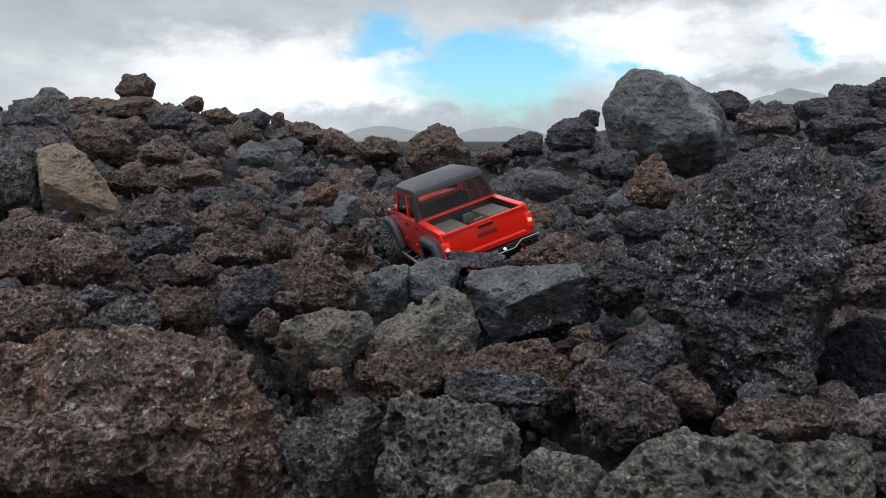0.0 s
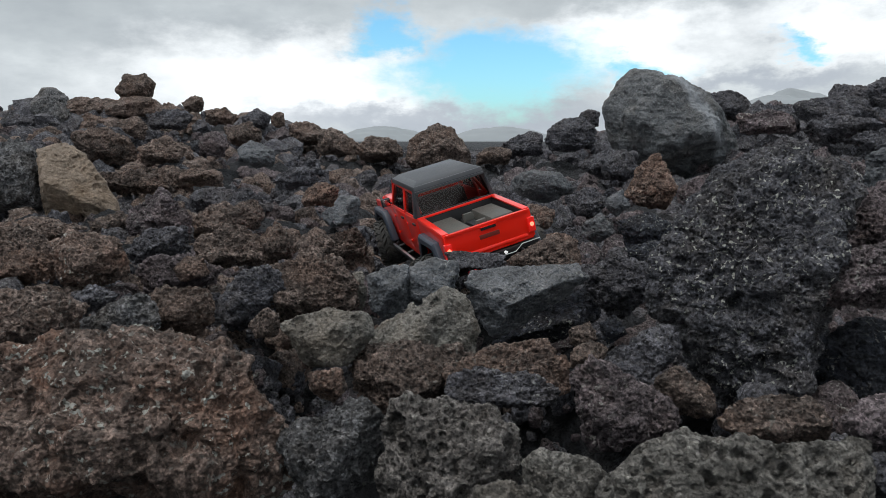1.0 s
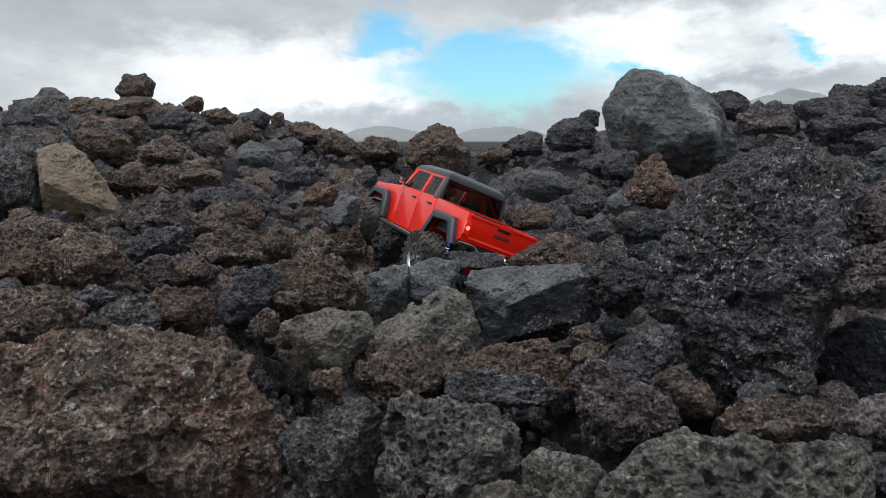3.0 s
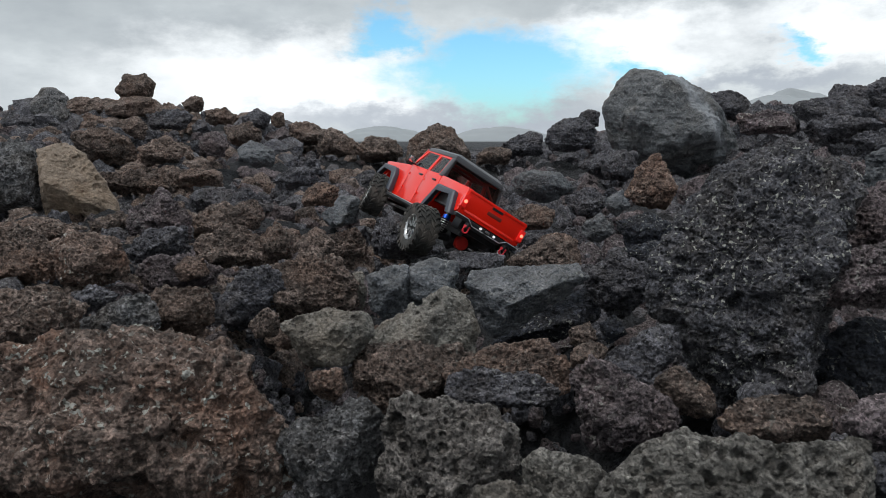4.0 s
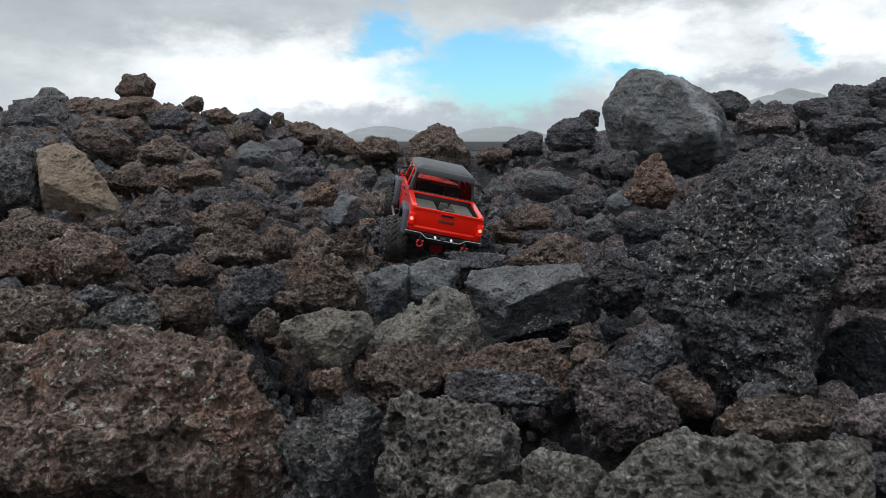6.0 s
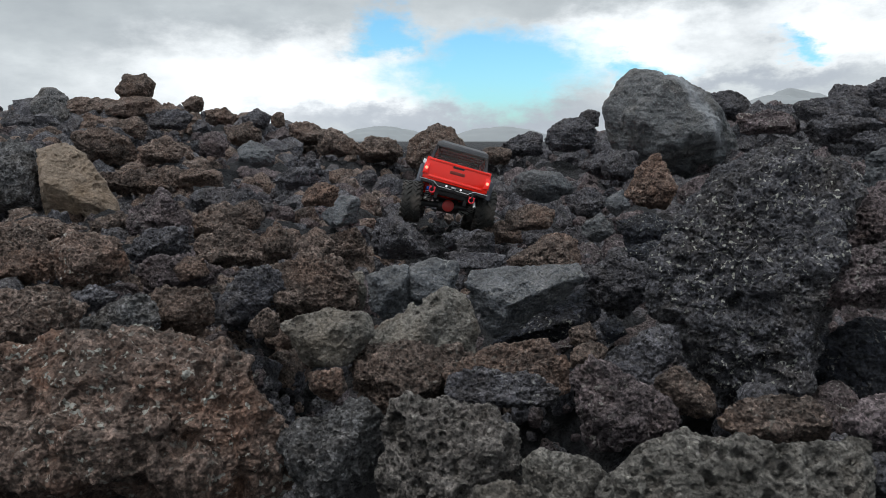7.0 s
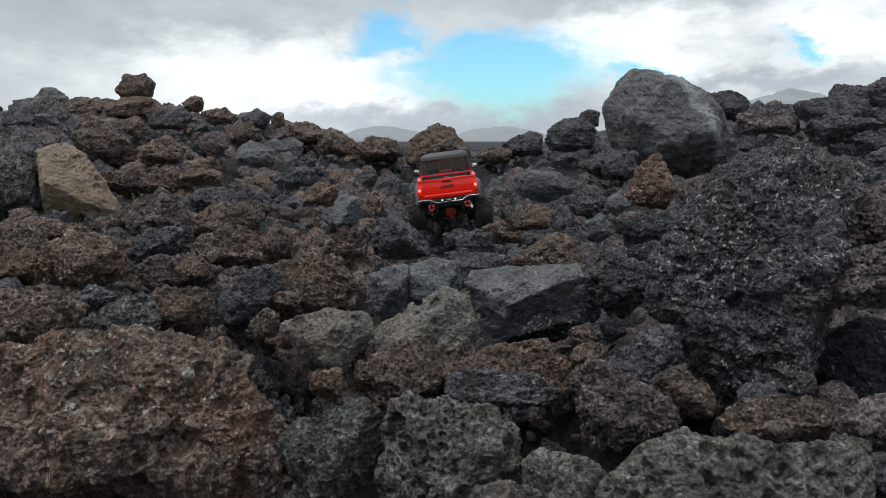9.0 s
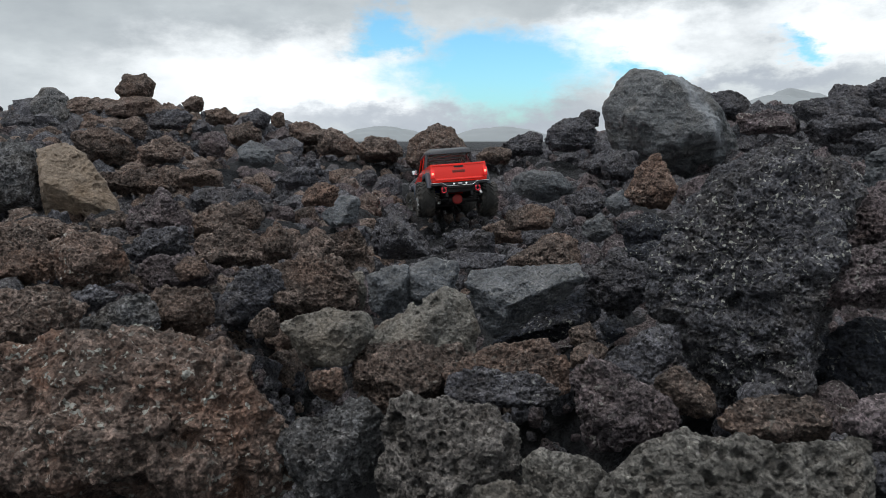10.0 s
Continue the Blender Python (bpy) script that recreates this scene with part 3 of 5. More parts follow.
rock((-0.8221, 1.600, 0.2488), ((-177, 0.0887), (-88, 0.0888), (12, 0.0746), (30, 0.0549), (45, 0.0579), (95, 0.0917)), 0.090, "tan", 6, 0.4, sharp=26, faces=((0.1, -0.75, 0.65, 0.055),))
rock((-1.6983, 3.200, 0.4918), ((-173, 0.1239), (-90, 0.097), (-27, 0.1369), (49, 0.0574), (77, 0.0787), (117, 0.1185)), 0.096, "slate", 5, 0.8)
rock((0.7958, 2.500, 0.3821), ((-154, 0.2117), (-123, 0.18), (-84, 0.2071), (4, 0.247), (34, 0.1688), (67, 0.1686), (86, 0.1996), (127, 0.2419), (150, 0.2471)), 0.220, "crag", 6, 0.6, name="lava_boulder", label="large pointed grey basalt block with pale mineral streaks", sharp=34, faces=((0.35, -0.84, 0.42, 0.19), (-0.35, -0.9, 0.25, 0.205)))
rock((1.0694, 2.700, 0.4724), ((-170, 0.0804), (-90, 0.0591), (10, 0.0753), (73, 0.0492), (112, 0.0643)), 0.060, "dark", 5, 1.0)
rock((1.0401, 2.300, 0.4112), ((-162, 0.0999), (-87, 0.0492), (4, 0.1068), (76, 0.0506), (108, 0.052)), 0.064, "dark", 5, 1.0)
rock((1.2000, 2.200, 0.4293), ((-152, 0.1142), (-86, 0.0478), (29, 0.1051), (82, 0.0514), (106, 0.0591)), 0.074, "dark", 5, 1.0)
rock((1.4332, 2.600, 0.5075), ((-161, 0.0483), (-84, 0.0323), (31, 0.0309), (85, 0.0341), (145, 0.0444)), 0.037, "dark", 5, 1.1)
rock((1.5814, 2.600, 0.5123), ((-164, 0.0954), (-90, 0.0516), (6, 0.0932), (88, 0.0511), (122, 0.0505)), 0.060, "dark", 5, 1.0)
rock((0.5154, 2.900, 0.3680), ((-157, 0.1109), (-86, 0.0675), (-12, 0.1047), (57, 0.0852), (102, 0.0621), (141, 0.0771)), 0.077, "dark", 5, 1.0)
rock((0.3282, 3.000, 0.3166), ((-165, 0.0988), (-85, 0.0437), (11, 0.0926), (81, 0.0481), (124, 0.0532)), 0.061, "dark", 5, 1.0)
rock((-0.2553, 2.900, 0.3117), ((-157, 0.089), (-82, 0.0407), (29, 0.0714), (79, 0.0446), (126, 0.0576)), 0.059, "brown", 5, 1.0)
rock((-0.4206, 2.900, 0.3399), ((-173, 0.0873), (-90, 0.0565), (26, 0.0567), (63, 0.0359), (120, 0.0653)), 0.060, "brown", 5, 1.0)
rock((0.5161, 2.200, 0.2693), ((-126, 0.0604), (-79, 0.0431), (18, 0.0922), (83, 0.0472), (119, 0.0533)), 0.061, "dark", 5, 1.0)
rock((0.3840, 1.900, 0.1788), ((-163, 0.0487), (-96, 0.038), (-21, 0.0487), (61, 0.0379), (111, 0.038)), 0.041, "dark", 5, 1.0)
rock((0.4780, 1.700, 0.1411), ((-152, 0.0581), (-90, 0.0377), (-27, 0.0618), (72, 0.0334), (107, 0.0384)), 0.045, "plum", 5, 1.0)
rock((-1.5669, 3.200, 0.4786), ((-170, 0.1467), (-89, 0.0555), (7, 0.1481), (83, 0.0566), (98, 0.0608)), 0.081, "brown", 5, 0.8)
rock((-1.8736, 3.100, 0.4086), ((-90, 0.0444), (-26, 0.1158), (71, 0.0597), (97, 0.0378), (174, 0.1317)), 0.065, "brown", 5, 0.9)
rock((-1.4263, 2.900, 0.4019), ((-160, 0.1233), (-90, 0.0505), (-30, 0.1055), (75, 0.051), (109, 0.0447)), 0.068, "brown", 5, 1.0)
rock((-1.0983, 2.400, 0.3474), ((-163, 0.0612), (-101, 0.0401), (-47, 0.0463), (59, 0.0374), (110, 0.043)), 0.047, "dark", 5, 1.0)
rock((-0.8619, 2.200, 0.3125), ((-165, 0.0777), (-88, 0.0428), (-31, 0.0673), (64, 0.043), (113, 0.0386)), 0.051, "brown", 5, 1.0)
rock((-0.7298, 1.900, 0.2392), ((-164, 0.0695), (-90, 0.0414), (-19, 0.0677), (68, 0.039), (111, 0.0379)), 0.047, "brown", 5, 1.0)
rock((-0.3910, 1.900, 0.2393), ((-139, 0.0514), (-78, 0.025), (21, 0.0595), (84, 0.0321), (123, 0.036)), 0.040, "dark", 5, 0.8)
rock((-0.7773, 1.340, 0.1697), ((-93, 0.0213), (-77, 0.0227), (74, 0.0326), (92, 0.0201), (174, 0.1091)), 0.041, "brown", 5, 1.1)
rock((-0.6609, 1.400, 0.1779), ((-162, 0.0458), (-95, 0.0251), (-47, 0.0336), (45, 0.0362), (105, 0.0198)), 0.031, "brown", 5, 1.1)
rock((-0.2129, 1.520, 0.1097), ((-166, 0.0389), (-90, 0.0471), (-10, 0.0455), (24, 0.0422), (107, 0.0375)), 0.039, "brown", 6, 1.1)
rock((0.1707, 1.120, 0.1582), ((-149, 0.0665), (-92, 0.0218), (-75, 0.0283), (37, 0.0494), (64, 0.0351), (114, 0.0269)), 0.036, "brown", 6)
rock((0.0513, 1.100, 0.1546), ((-147, 0.0379), (-92, 0.0139), (-20, 0.0458), (83, 0.0143), (89, 0.0136)), 0.030, "dark", 5)
rock((-0.2564, 1.800, 0.1620), ((-136, 0.0494), (-74, 0.0378), (-11, 0.0417), (86, 0.0427), (136, 0.0356)), 0.041, "grey", 5, 0.5, sharp=20)
rock((-0.5210, 2.000, 0.3019), ((-177, 0.0525), (-119, 0.0393), (-79, 0.0378), (8, 0.0513), (68, 0.0364), (122, 0.0446)), 0.041, "grey", 5, 0.5)
rock((-0.2590, 1.500, 0.2269), ((-152, 0.0409), (-90, 0.0243), (-17, 0.0346), (77, 0.0279), (132, 0.0281)), 0.030, "rust", 5)
rock((-0.5770, 1.450, 0.1960), ((-159, 0.0429), (-85, 0.0314), (-17, 0.0439), (69, 0.0354), (106, 0.0324)), 0.037, "brown", 5)
rock((-0.4917, 1.550, 0.2058), ((-156, 0.0557), (-90, 0.0314), (-16, 0.059), (76, 0.0341), (106, 0.0371)), 0.043, "dark", 5)
rock((-0.3957, 1.420, 0.1925), ((-164, 0.035), (-104, 0.0282), (-40, 0.0324), (28, 0.0322), (111, 0.0267)), 0.030, "brown", 5)
rock((-0.6353, 1.850, 0.2450), ((-158, 0.067), (-89, 0.0228), (-14, 0.0661), (79, 0.0292), (106, 0.0289)), 0.039, "brown", 5)
rock((-0.7649, 1.750, 0.2398), ((-162, 0.0885), (-107, 0.0358), (-87, 0.0295), (19, 0.0909), (78, 0.0302), (94, 0.0318)), 0.049, "brown", 6)
rock((-1.0838, 2.300, 0.3222), ((-155, 0.087), (-90, 0.0542), (-18, 0.1052), (70, 0.0562), (99, 0.0629)), 0.072, "brown", 6)
rock((-1.1256, 2.600, 0.3864), ((-161, 0.0546), (-94, 0.0392), (-27, 0.0567), (47, 0.0474), (106, 0.0416)), 0.046, "brown", 5)
rock((-1.0237, 2.700, 0.4213), ((-161, 0.0823), (-96, 0.0368), (-32, 0.0738), (67, 0.0494), (100, 0.0395)), 0.055, "dark", 5)
rock((-0.7360, 2.300, 0.3291), ((-175, 0.0467), (-97, 0.0391), (-33, 0.0474), (44, 0.043), (106, 0.0411)), 0.042, "plum", 5)
rock((-0.6929, 2.500, 0.3606), ((-165, 0.0617), (-95, 0.0403), (-31, 0.0603), (56, 0.0493), (102, 0.0424)), 0.050, "brown", 5)
rock((-0.1016, 1.600, 0.1164), ((-159, 0.0601), (-94, 0.0458), (-78, 0.0503), (28, 0.055), (56, 0.0457), (103, 0.0589), (164, 0.0623)), 0.060, "dark", 6, 0.45, sharp=22)
rock((0.5136, 1.750, 0.2320), ((-129, 0.0641), (-99, 0.0533), (-26, 0.063), (31, 0.0521), (126, 0.0575), (151, 0.0523)), 0.055, "rust", 6)
rock((0.5524, 1.500, 0.2313), ((-161, 0.0555), (-72, 0.0368), (3, 0.0521), (101, 0.0392), (120, 0.0378)), 0.045, "plum", 5)
rock((0.2509, 1.800, 0.2278), ((-154, 0.0703), (-109, 0.0435), (-70, 0.0448), (36, 0.0645), (81, 0.0393), (119, 0.0528)), 0.052, "grey", 5, 0.6, sharp=18)
rock((0.5190, 2.100, 0.2659), ((-170, 0.0554), (-102, 0.0431), (-44, 0.0526), (35, 0.0487), (110, 0.044)), 0.047, "dark", 5)
rock((0.3932, 1.600, 0.2007), ((-178, 0.0279), (-126, 0.0262), (-54, 0.0248), (33, 0.0252), (117, 0.0246)), 0.025, "grey", 5, 0.5)
rock((0.3066, 1.400, 0.1676), ((-175, 0.0293), (-100, 0.0269), (-55, 0.0257), (37, 0.0268), (120, 0.0254)), 0.026, "grey", 5)
# the big boulder's shadow is painted into this rock's colour
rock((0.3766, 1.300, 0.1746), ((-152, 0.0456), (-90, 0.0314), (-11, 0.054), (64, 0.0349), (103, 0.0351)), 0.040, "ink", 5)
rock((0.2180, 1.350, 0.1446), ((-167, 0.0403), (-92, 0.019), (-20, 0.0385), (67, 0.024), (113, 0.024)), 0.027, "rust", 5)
# also coloured dark for the big boulder's shadow
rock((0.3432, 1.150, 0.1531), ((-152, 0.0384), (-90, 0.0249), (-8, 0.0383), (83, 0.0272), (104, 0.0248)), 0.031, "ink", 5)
rock((0.1426, 1.750, 0.1153), ((-141, 0.044), (-90, 0.026), (10, 0.0505), (73, 0.0298), (113, 0.034)), 0.030, "brown", 5)
rock((0.0386, 1.620, 0.1168), ((-158, 0.0367), (-90, 0.022), (-11, 0.038), (66, 0.0263), (111, 0.0256)), 0.030, "dark", 5)
rock((0.0753, 1.550, 0.1160), ((-158, 0.0448), (-84, 0.0255), (8, 0.0412), (79, 0.0317), (126, 0.0304)), 0.030, "dark", 5)
rock((0.1978, 1.600, 0.1675), ((-160, 0.0555), (-88, 0.0262), (-16, 0.0523), (75, 0.0329), (112, 0.0306)), 0.038, "brown", 5)
rock((0.8258, 1.500, 0.3617), ((-139, 0.0667), (-86, 0.0262), (5, 0.0889), (83, 0.0295), (101, 0.0315)), 0.047, "dark", 6)
rock((0.7669, 1.700, 0.3821), ((-161, 0.0691), (-87, 0.0257), (-15, 0.0735), (81, 0.0298), (99, 0.0299)), 0.043, "plum", 5)
rock((0.6959, 1.100, 0.2975), ((-143, 0.0459), (-87, 0.0293), (6, 0.0501), (82, 0.0317), (117, 0.0365)), 0.038, "grey", 6)
rock((0.8765, 1.400, 0.3334), ((-143, 0.0591), (-87, 0.0294), (-8, 0.0742), (78, 0.0329), (101, 0.0334)), 0.046, "dark", 6)
rock((-1.3517, 3.200, 0.5651), ((-147, 0.0793), (-102, 0.0718), (-60, 0.0739), (-16, 0.0769), (36, 0.0821), (96, 0.0672), (147, 0.0766)), 0.070, "brown", 5)
rock((-1.3410, 3.150, 0.4807), ((-161, 0.1334), (-90, 0.0429), (-30, 0.1261), (59, 0.0819), (90, 0.049), (107, 0.0605)), 0.077, "brown", 5)
rock((-1.0677, 3.100, 0.4959), ((-156, 0.0486), (-78, 0.0324), (-5, 0.0456), (78, 0.0405), (118, 0.0328)), 0.039, "brown", 5)
rock((-1.1400, 3.000, 0.4601), ((-169, 0.0615), (-93, 0.0295), (-33, 0.0576), (66, 0.0365), (104, 0.0351)), 0.043, "brown", 5)
rock((-0.9566, 3.100, 0.4442), ((-171, 0.0673), (-93, 0.0347), (-43, 0.0587), (59, 0.0471), (97, 0.0364)), 0.048, "brown", 5)
rock((-0.8327, 3.200, 0.4346), ((-168, 0.0645), (-90, 0.0398), (-26, 0.056), (59, 0.0509), (120, 0.0423)), 0.048, "dark", 5)
rock((-0.7783, 3.400, 0.4363), ((-176, 0.0364), (-84, 0.0342), (7, 0.0342), (77, 0.0412), (131, 0.0355)), 0.035, "brown", 5)
rock((-0.5881, 3.200, 0.3674), ((-159, 0.09), (-90, 0.0473), (20, 0.0999), (70, 0.0502), (103, 0.0659)), 0.070, "brown", 5)
rock((-0.0228, 2.900, 0.2895), ((-132, 0.1198), (-90, 0.0905), (-13, 0.1351), (36, 0.1078), (74, 0.1097), (127, 0.1087), (154, 0.1196)), 0.106, "brown", 5, label="rounded brown lava boulder on the skyline")
rock((-0.2620, 3.000, 0.3019), ((-153, 0.0911), (-97, 0.0529), (-41, 0.0868), (56, 0.0656), (80, 0.0581), (131, 0.0778)), 0.070, "brown", 5)
rock((-0.4229, 3.100, 0.3152), ((-172, 0.0569), (-97, 0.0418), (-23, 0.0604), (63, 0.0432), (101, 0.0484)), 0.049, "brown", 5)
rock((0.4371, 3.600, 0.3484), ((-151, 0.0621), (-87, 0.0336), (-10, 0.0615), (78, 0.0391), (119, 0.0414)), 0.046, "dark", 5)
rock((0.5773, 3.200, 0.3874), ((-134, 0.0918), (-82, 0.0493), (16, 0.092), (96, 0.0555), (126, 0.0627)), 0.070, "dark", 5)
rock((0.6128, 3.000, 0.4331), ((-164, 0.0412), (-90, 0.0348), (-2, 0.0391), (75, 0.0372), (131, 0.0391)), 0.037, "dark", 5)
rock((1.1069, 2.800, 0.4814), ((-161, 0.0732), (-90, 0.0437), (-12, 0.0813), (69, 0.0486), (104, 0.0519)), 0.058, "dark", 5)
rock((1.3456, 2.400, 0.4829), ((-154, 0.0689), (-84, 0.0341), (-9, 0.0622), (84, 0.0399), (128, 0.0434)), 0.047, "dark", 5)
rock((1.3875, 2.200, 0.4800), ((-152, 0.0787), (-93, 0.0416), (6, 0.0815), (86, 0.0429), (115, 0.0612)), 0.060, "dark", 5)
rock((-1.7974, 3.000, 0.3980), ((-86, 0.0399), (-15, 0.094), (75, 0.056), (103, 0.0444), (174, 0.0971)), 0.063, "dark", 5)
rock((0.2053, 2.900, 0.2796), ((-163, 0.0725), (-88, 0.0325), (-11, 0.0656), (79, 0.0399), (119, 0.0411)), 0.047, "brown", 5)


# ---- loose rubble between the boulders ----
def rubble():
    rng = np.random.default_rng(12)
    kinds = ["brown", "dark", "plum", "dark", "brown", "brown", "plum", "dark", "brown", "dark"]
    shapes = []
    for k in range(20):
        n = int(rng.integers(6, 9))
        cuts = [(360 / n * i + rng.uniform(-18, 18), rng.uniform(0.7, 1.15)) for i in range(n)]
        v, f = rock_points([(a, 0.05 * r) for a, r in cuts], 0.05 * rng.uniform(0.7, 1.0), 4 if k < 12 else 3 if k < 16 else 2, 900 + 13 * k, 1.3, 30)
        v = v / 0.05
        shapes.append((v, f, kinds[k % len(kinds)]))
    meshes = [mesh_of("lava_stone", v, f, KINDS[kd], False) for v, f, kd in shapes[:12]]
    spots = []
    for _ in range(12000):
        y = 0.5 * (4.6 / 0.5) ** rng.random()
        u = rng.uniform(-0.78, 0.78)
        spots.append((u * y, y, rng.random()))
    spots = np.array(spots)
    z = ground_height(spots[:, 0], spots[:, 1])
    taken, single, rest = [], 0, {}
    for (x, y, w), h in zip(spots, z):
        size = (0.010 + 0.032 * w ** 2.5) * (0.62 + 0.36 * y)
        if y > 2.7:
            size = min(size, 0.075 if abs(x / y) > 0.17 else 0.042)
        inside = abs(x - 0.02) < 0.16 and 0.95 < y < 2.6
        if inside:
            size = min(size, 0.022)
        if (y < 0.62 or (y < 1.0 and -0.17 < x < 0.36)) or any(((x - a) ** 2 + (h - c) ** 2) / (s * s) + (y - b) ** 2 / (g * g) < 0.7 for a, b, c, s, g in FOOT):
            continue
        if any((x - a) ** 2 + (y - b) ** 2 < (0.62 * (size + c)) ** 2 for a, b, c in taken[-900:]):
            continue
        taken.append((x, y, size))
        turn = Euler(rng.uniform(0, 6.28, 3))
        if single < 290 and size * 1 / y > 0.0125 and not inside:
            k = single % 12
            if x > 0.12 and kinds[k % len(kinds)] == "brown":
                k = (2, 3, 6, 7)[single % 4]
            ob = new("lava_stone", meshes[k])
            ob.location = (x, y, h - 0.02 + size * 0.45)
            ob.rotation_euler, ob.scale = turn, (size, size * rng.uniform(0.8, 1.1), size * rng.uniform(0.7, 1.0))
            tagged(ob, WORDS[shapes[k][2]], "rock", "small lava stones")
            single += 1
        else:
            k = int(rng.integers(12, 16) if size / y > 0.026 else rng.integers(16, 20))
            v, f, kd = shapes[k]
            if x > 0.12 and kd == "brown":
                kd = "plum" if k % 2 else "dark"
            m = np.array(turn.to_matrix()) * size
            rest.setdefault(kd, []).append((v @ m.T + (x, y, h - 0.025 + size * 0.45), f))
    # the field goes on to both sides and behind
    for _ in range(2200):
        x, y = rng.uniform(-4.6, 4.6), rng.uniform(-2.6, 5.2)
        if (y > 0.3 and abs(x) < 0.76 * y) or math.hypot(x, y) < 0.55:
            continue
        size = 0.03 + 0.085 * rng.random() ** 2.5
        h = float(ground_height(np.array([x]), np.array([max(y, 0.15)]))[0])
        if abs(x) > 3.5 * max(y, 1.0):
            h = min(h, 0.25)
        v, f, kd = shapes[int(rng.integers(16, 20))]
        m = np.array(Euler(rng.uniform(0, 6.28, 3)).to_matrix()) * size
        rest.setdefault(kd, []).append((v @ m.T + (x, y, h - 0.03 + size * 0.4), f))
    for kd, items in rest.items():
        n, vs, fs = 0, [], []
        for v, f in items:
            vs.append(v)
            fs.append(f + n)
            n += len(v)
        ob = new("lava_rubble", mesh_of("lava_rubble", np.concatenate(vs), np.concatenate(fs), KINDS[kd], False))
        tagged(ob, "small loose clinker rubble filling the gaps", "rubble", kind="stuff")


rubble()


# ---- the toy truck ----
def plain(name, col, rough=0.5, metal=0.0, coat=0.0, glow=None, power=0.0, grain=0.0, scale=300):
    m, nt, b = nodes(name)
    b.inputs["Base Color"].default_value = (*col, 1)
    b.inputs["Roughness"].default_value, b.inputs["Metallic"].default_value = rough, metal
    if name == "red_paint":
        b.inputs["Specular IOR Level"].default_value = 0.3
    b.inputs["Coat Weight"].default_value, b.inputs["Coat Roughness"].default_value = coat, 0.12
    if glow:
        b.inputs["Emission Color"].default_value, b.inputs["Emission Strength"].default_value = (*glow, 1), power
    tc = nt.nodes.new("ShaderNodeTexCoord")
    if grain:
        # dust and scuffs at two sizes
        big, fine = nt.nodes.new("ShaderNodeTexNoise"), nt.nodes.new("ShaderNodeTexNoise")
        big.inputs["Scale"].default_value, big.inputs["Detail"].default_value = 28, 6
        fine.inputs["Scale"].default_value, fine.inputs["Detail"].default_value = scale, 4
        for t in (big, fine):
            nt.links.new(tc.outputs["Object"], t.inputs["Vector"])
        r = nt.nodes.new("ShaderNodeMapRange")
        r.inputs["From Min"].default_value, r.inputs["From Max"].default_value = 0.45, 0.75
        r.inputs["To Max"].default_value = grain
        nt.links.new(big.outputs[0], r.inputs["Value"])
        mx = nt.nodes.new("ShaderNodeMix")
        mx.data_type = "RGBA"
        mx.inputs[6].default_value, mx.inputs[7].default_value = (*col, 1), (0.24, 0.20, 0.17, 1)
        nt.links.new(r.outputs[0], mx.inputs[0])
        nt.links.new(mx.outputs[2], b.inputs["Base Color"])
        rr = nt.nodes.new("ShaderNodeMapRange")
        rr.inputs["To Min"].default_value, rr.inputs["To Max"].default_value = rough * 0.7, min(1.0, rough * 1.4)
        nt.links.new(fine.outputs[0], rr.inputs["Value"])
        nt.links.new(rr.outputs[0], b.inputs["Roughness"])
        bp = nt.nodes.new("ShaderNodeBump")
        bp.inputs["Strength"].default_value, bp.inputs["Distance"].default_value = 0.25, 0.0004
        nt.links.new(fine.outputs[0], bp.inputs["Height"])
        nt.links.new(bp.outputs[0], b.inputs["Normal"])
    return m


RED = plain("red_paint", (0.90, 0.015, 0.003), 0.34, coat=0.7, grain=0.0)
BLACK = plain("black_plastic", (0.014, 0.014, 0.016), 0.45, grain=0.06)
ROOF = plain("hardtop_plastic", (0.038, 0.040, 0.047), 0.36, grain=0.10, scale=900)
FLARE = plain("slate_flare_plastic", (0.034, 0.043, 0.062), 0.45, grain=0.08)
LINER = plain("grey_bed_liner", (0.075, 0.073, 0.064), 0.5, grain=0.2)
RUBBER = plain("dusty_rubber", (0.030, 0.029, 0.027), 0.85, grain=0.45)
SILVER = plain("brushed_aluminium", (0.62, 0.62, 0.62), 0.3, 1.0, grain=0.08)
CHROME = plain("bright_chrome", (0.9, 0.9, 0.9), 0.15, 1.0)
BLUE = plain("blue_anodised", (0.02, 0.09, 0.45), 0.35, 0.8)
CAGE = plain("red_cage_tube", (0.55, 0.02, 0.01), 0.4)
DIFF = plain("red_diff_cover", (0.50, 0.018, 0.012), 0.4)
SHACKLE = plain("red_shackle", (0.75, 0.03, 0.05), 0.4)
LENS = plain("red_lamp_lens", (0.7, 0.01, 0.01), 0.2, coat=1.0, glow=(1.0, 0.03, 0.02), power=0.25)
LED = plain("lit_led", (0.9, 0.3, 0.2), 0.3, glow=(1.0, 0.16, 0.09), power=2.4)
WHITE_LED = plain("white_led", (0.85, 0.85, 0.85), 0.3, glow=(1.0, 1.0, 1.0), power=0.5)
SEAT = plain("dark_seat", (0.03, 0.03, 0.032), 0.8)
BADGE = plain("dark_badge", (0.20, 0.022, 0.014), 0.5)
TINT, _nt, _b = nodes("tinted_pane")
_nt.nodes.remove(_b)
_clear, _gloss, _mix, _fr = (_nt.nodes.new("ShaderNode" + k) for k in ("BsdfTransparent", "BsdfGlossy", "MixShader", "Fresnel"))
_clear.inputs["Color"].default_value = (0.80, 0.68, 0.65, 1)
_gloss.inputs["Roughness"].default_value, _fr.inputs["IOR"].default_value = 0.06, 1.42
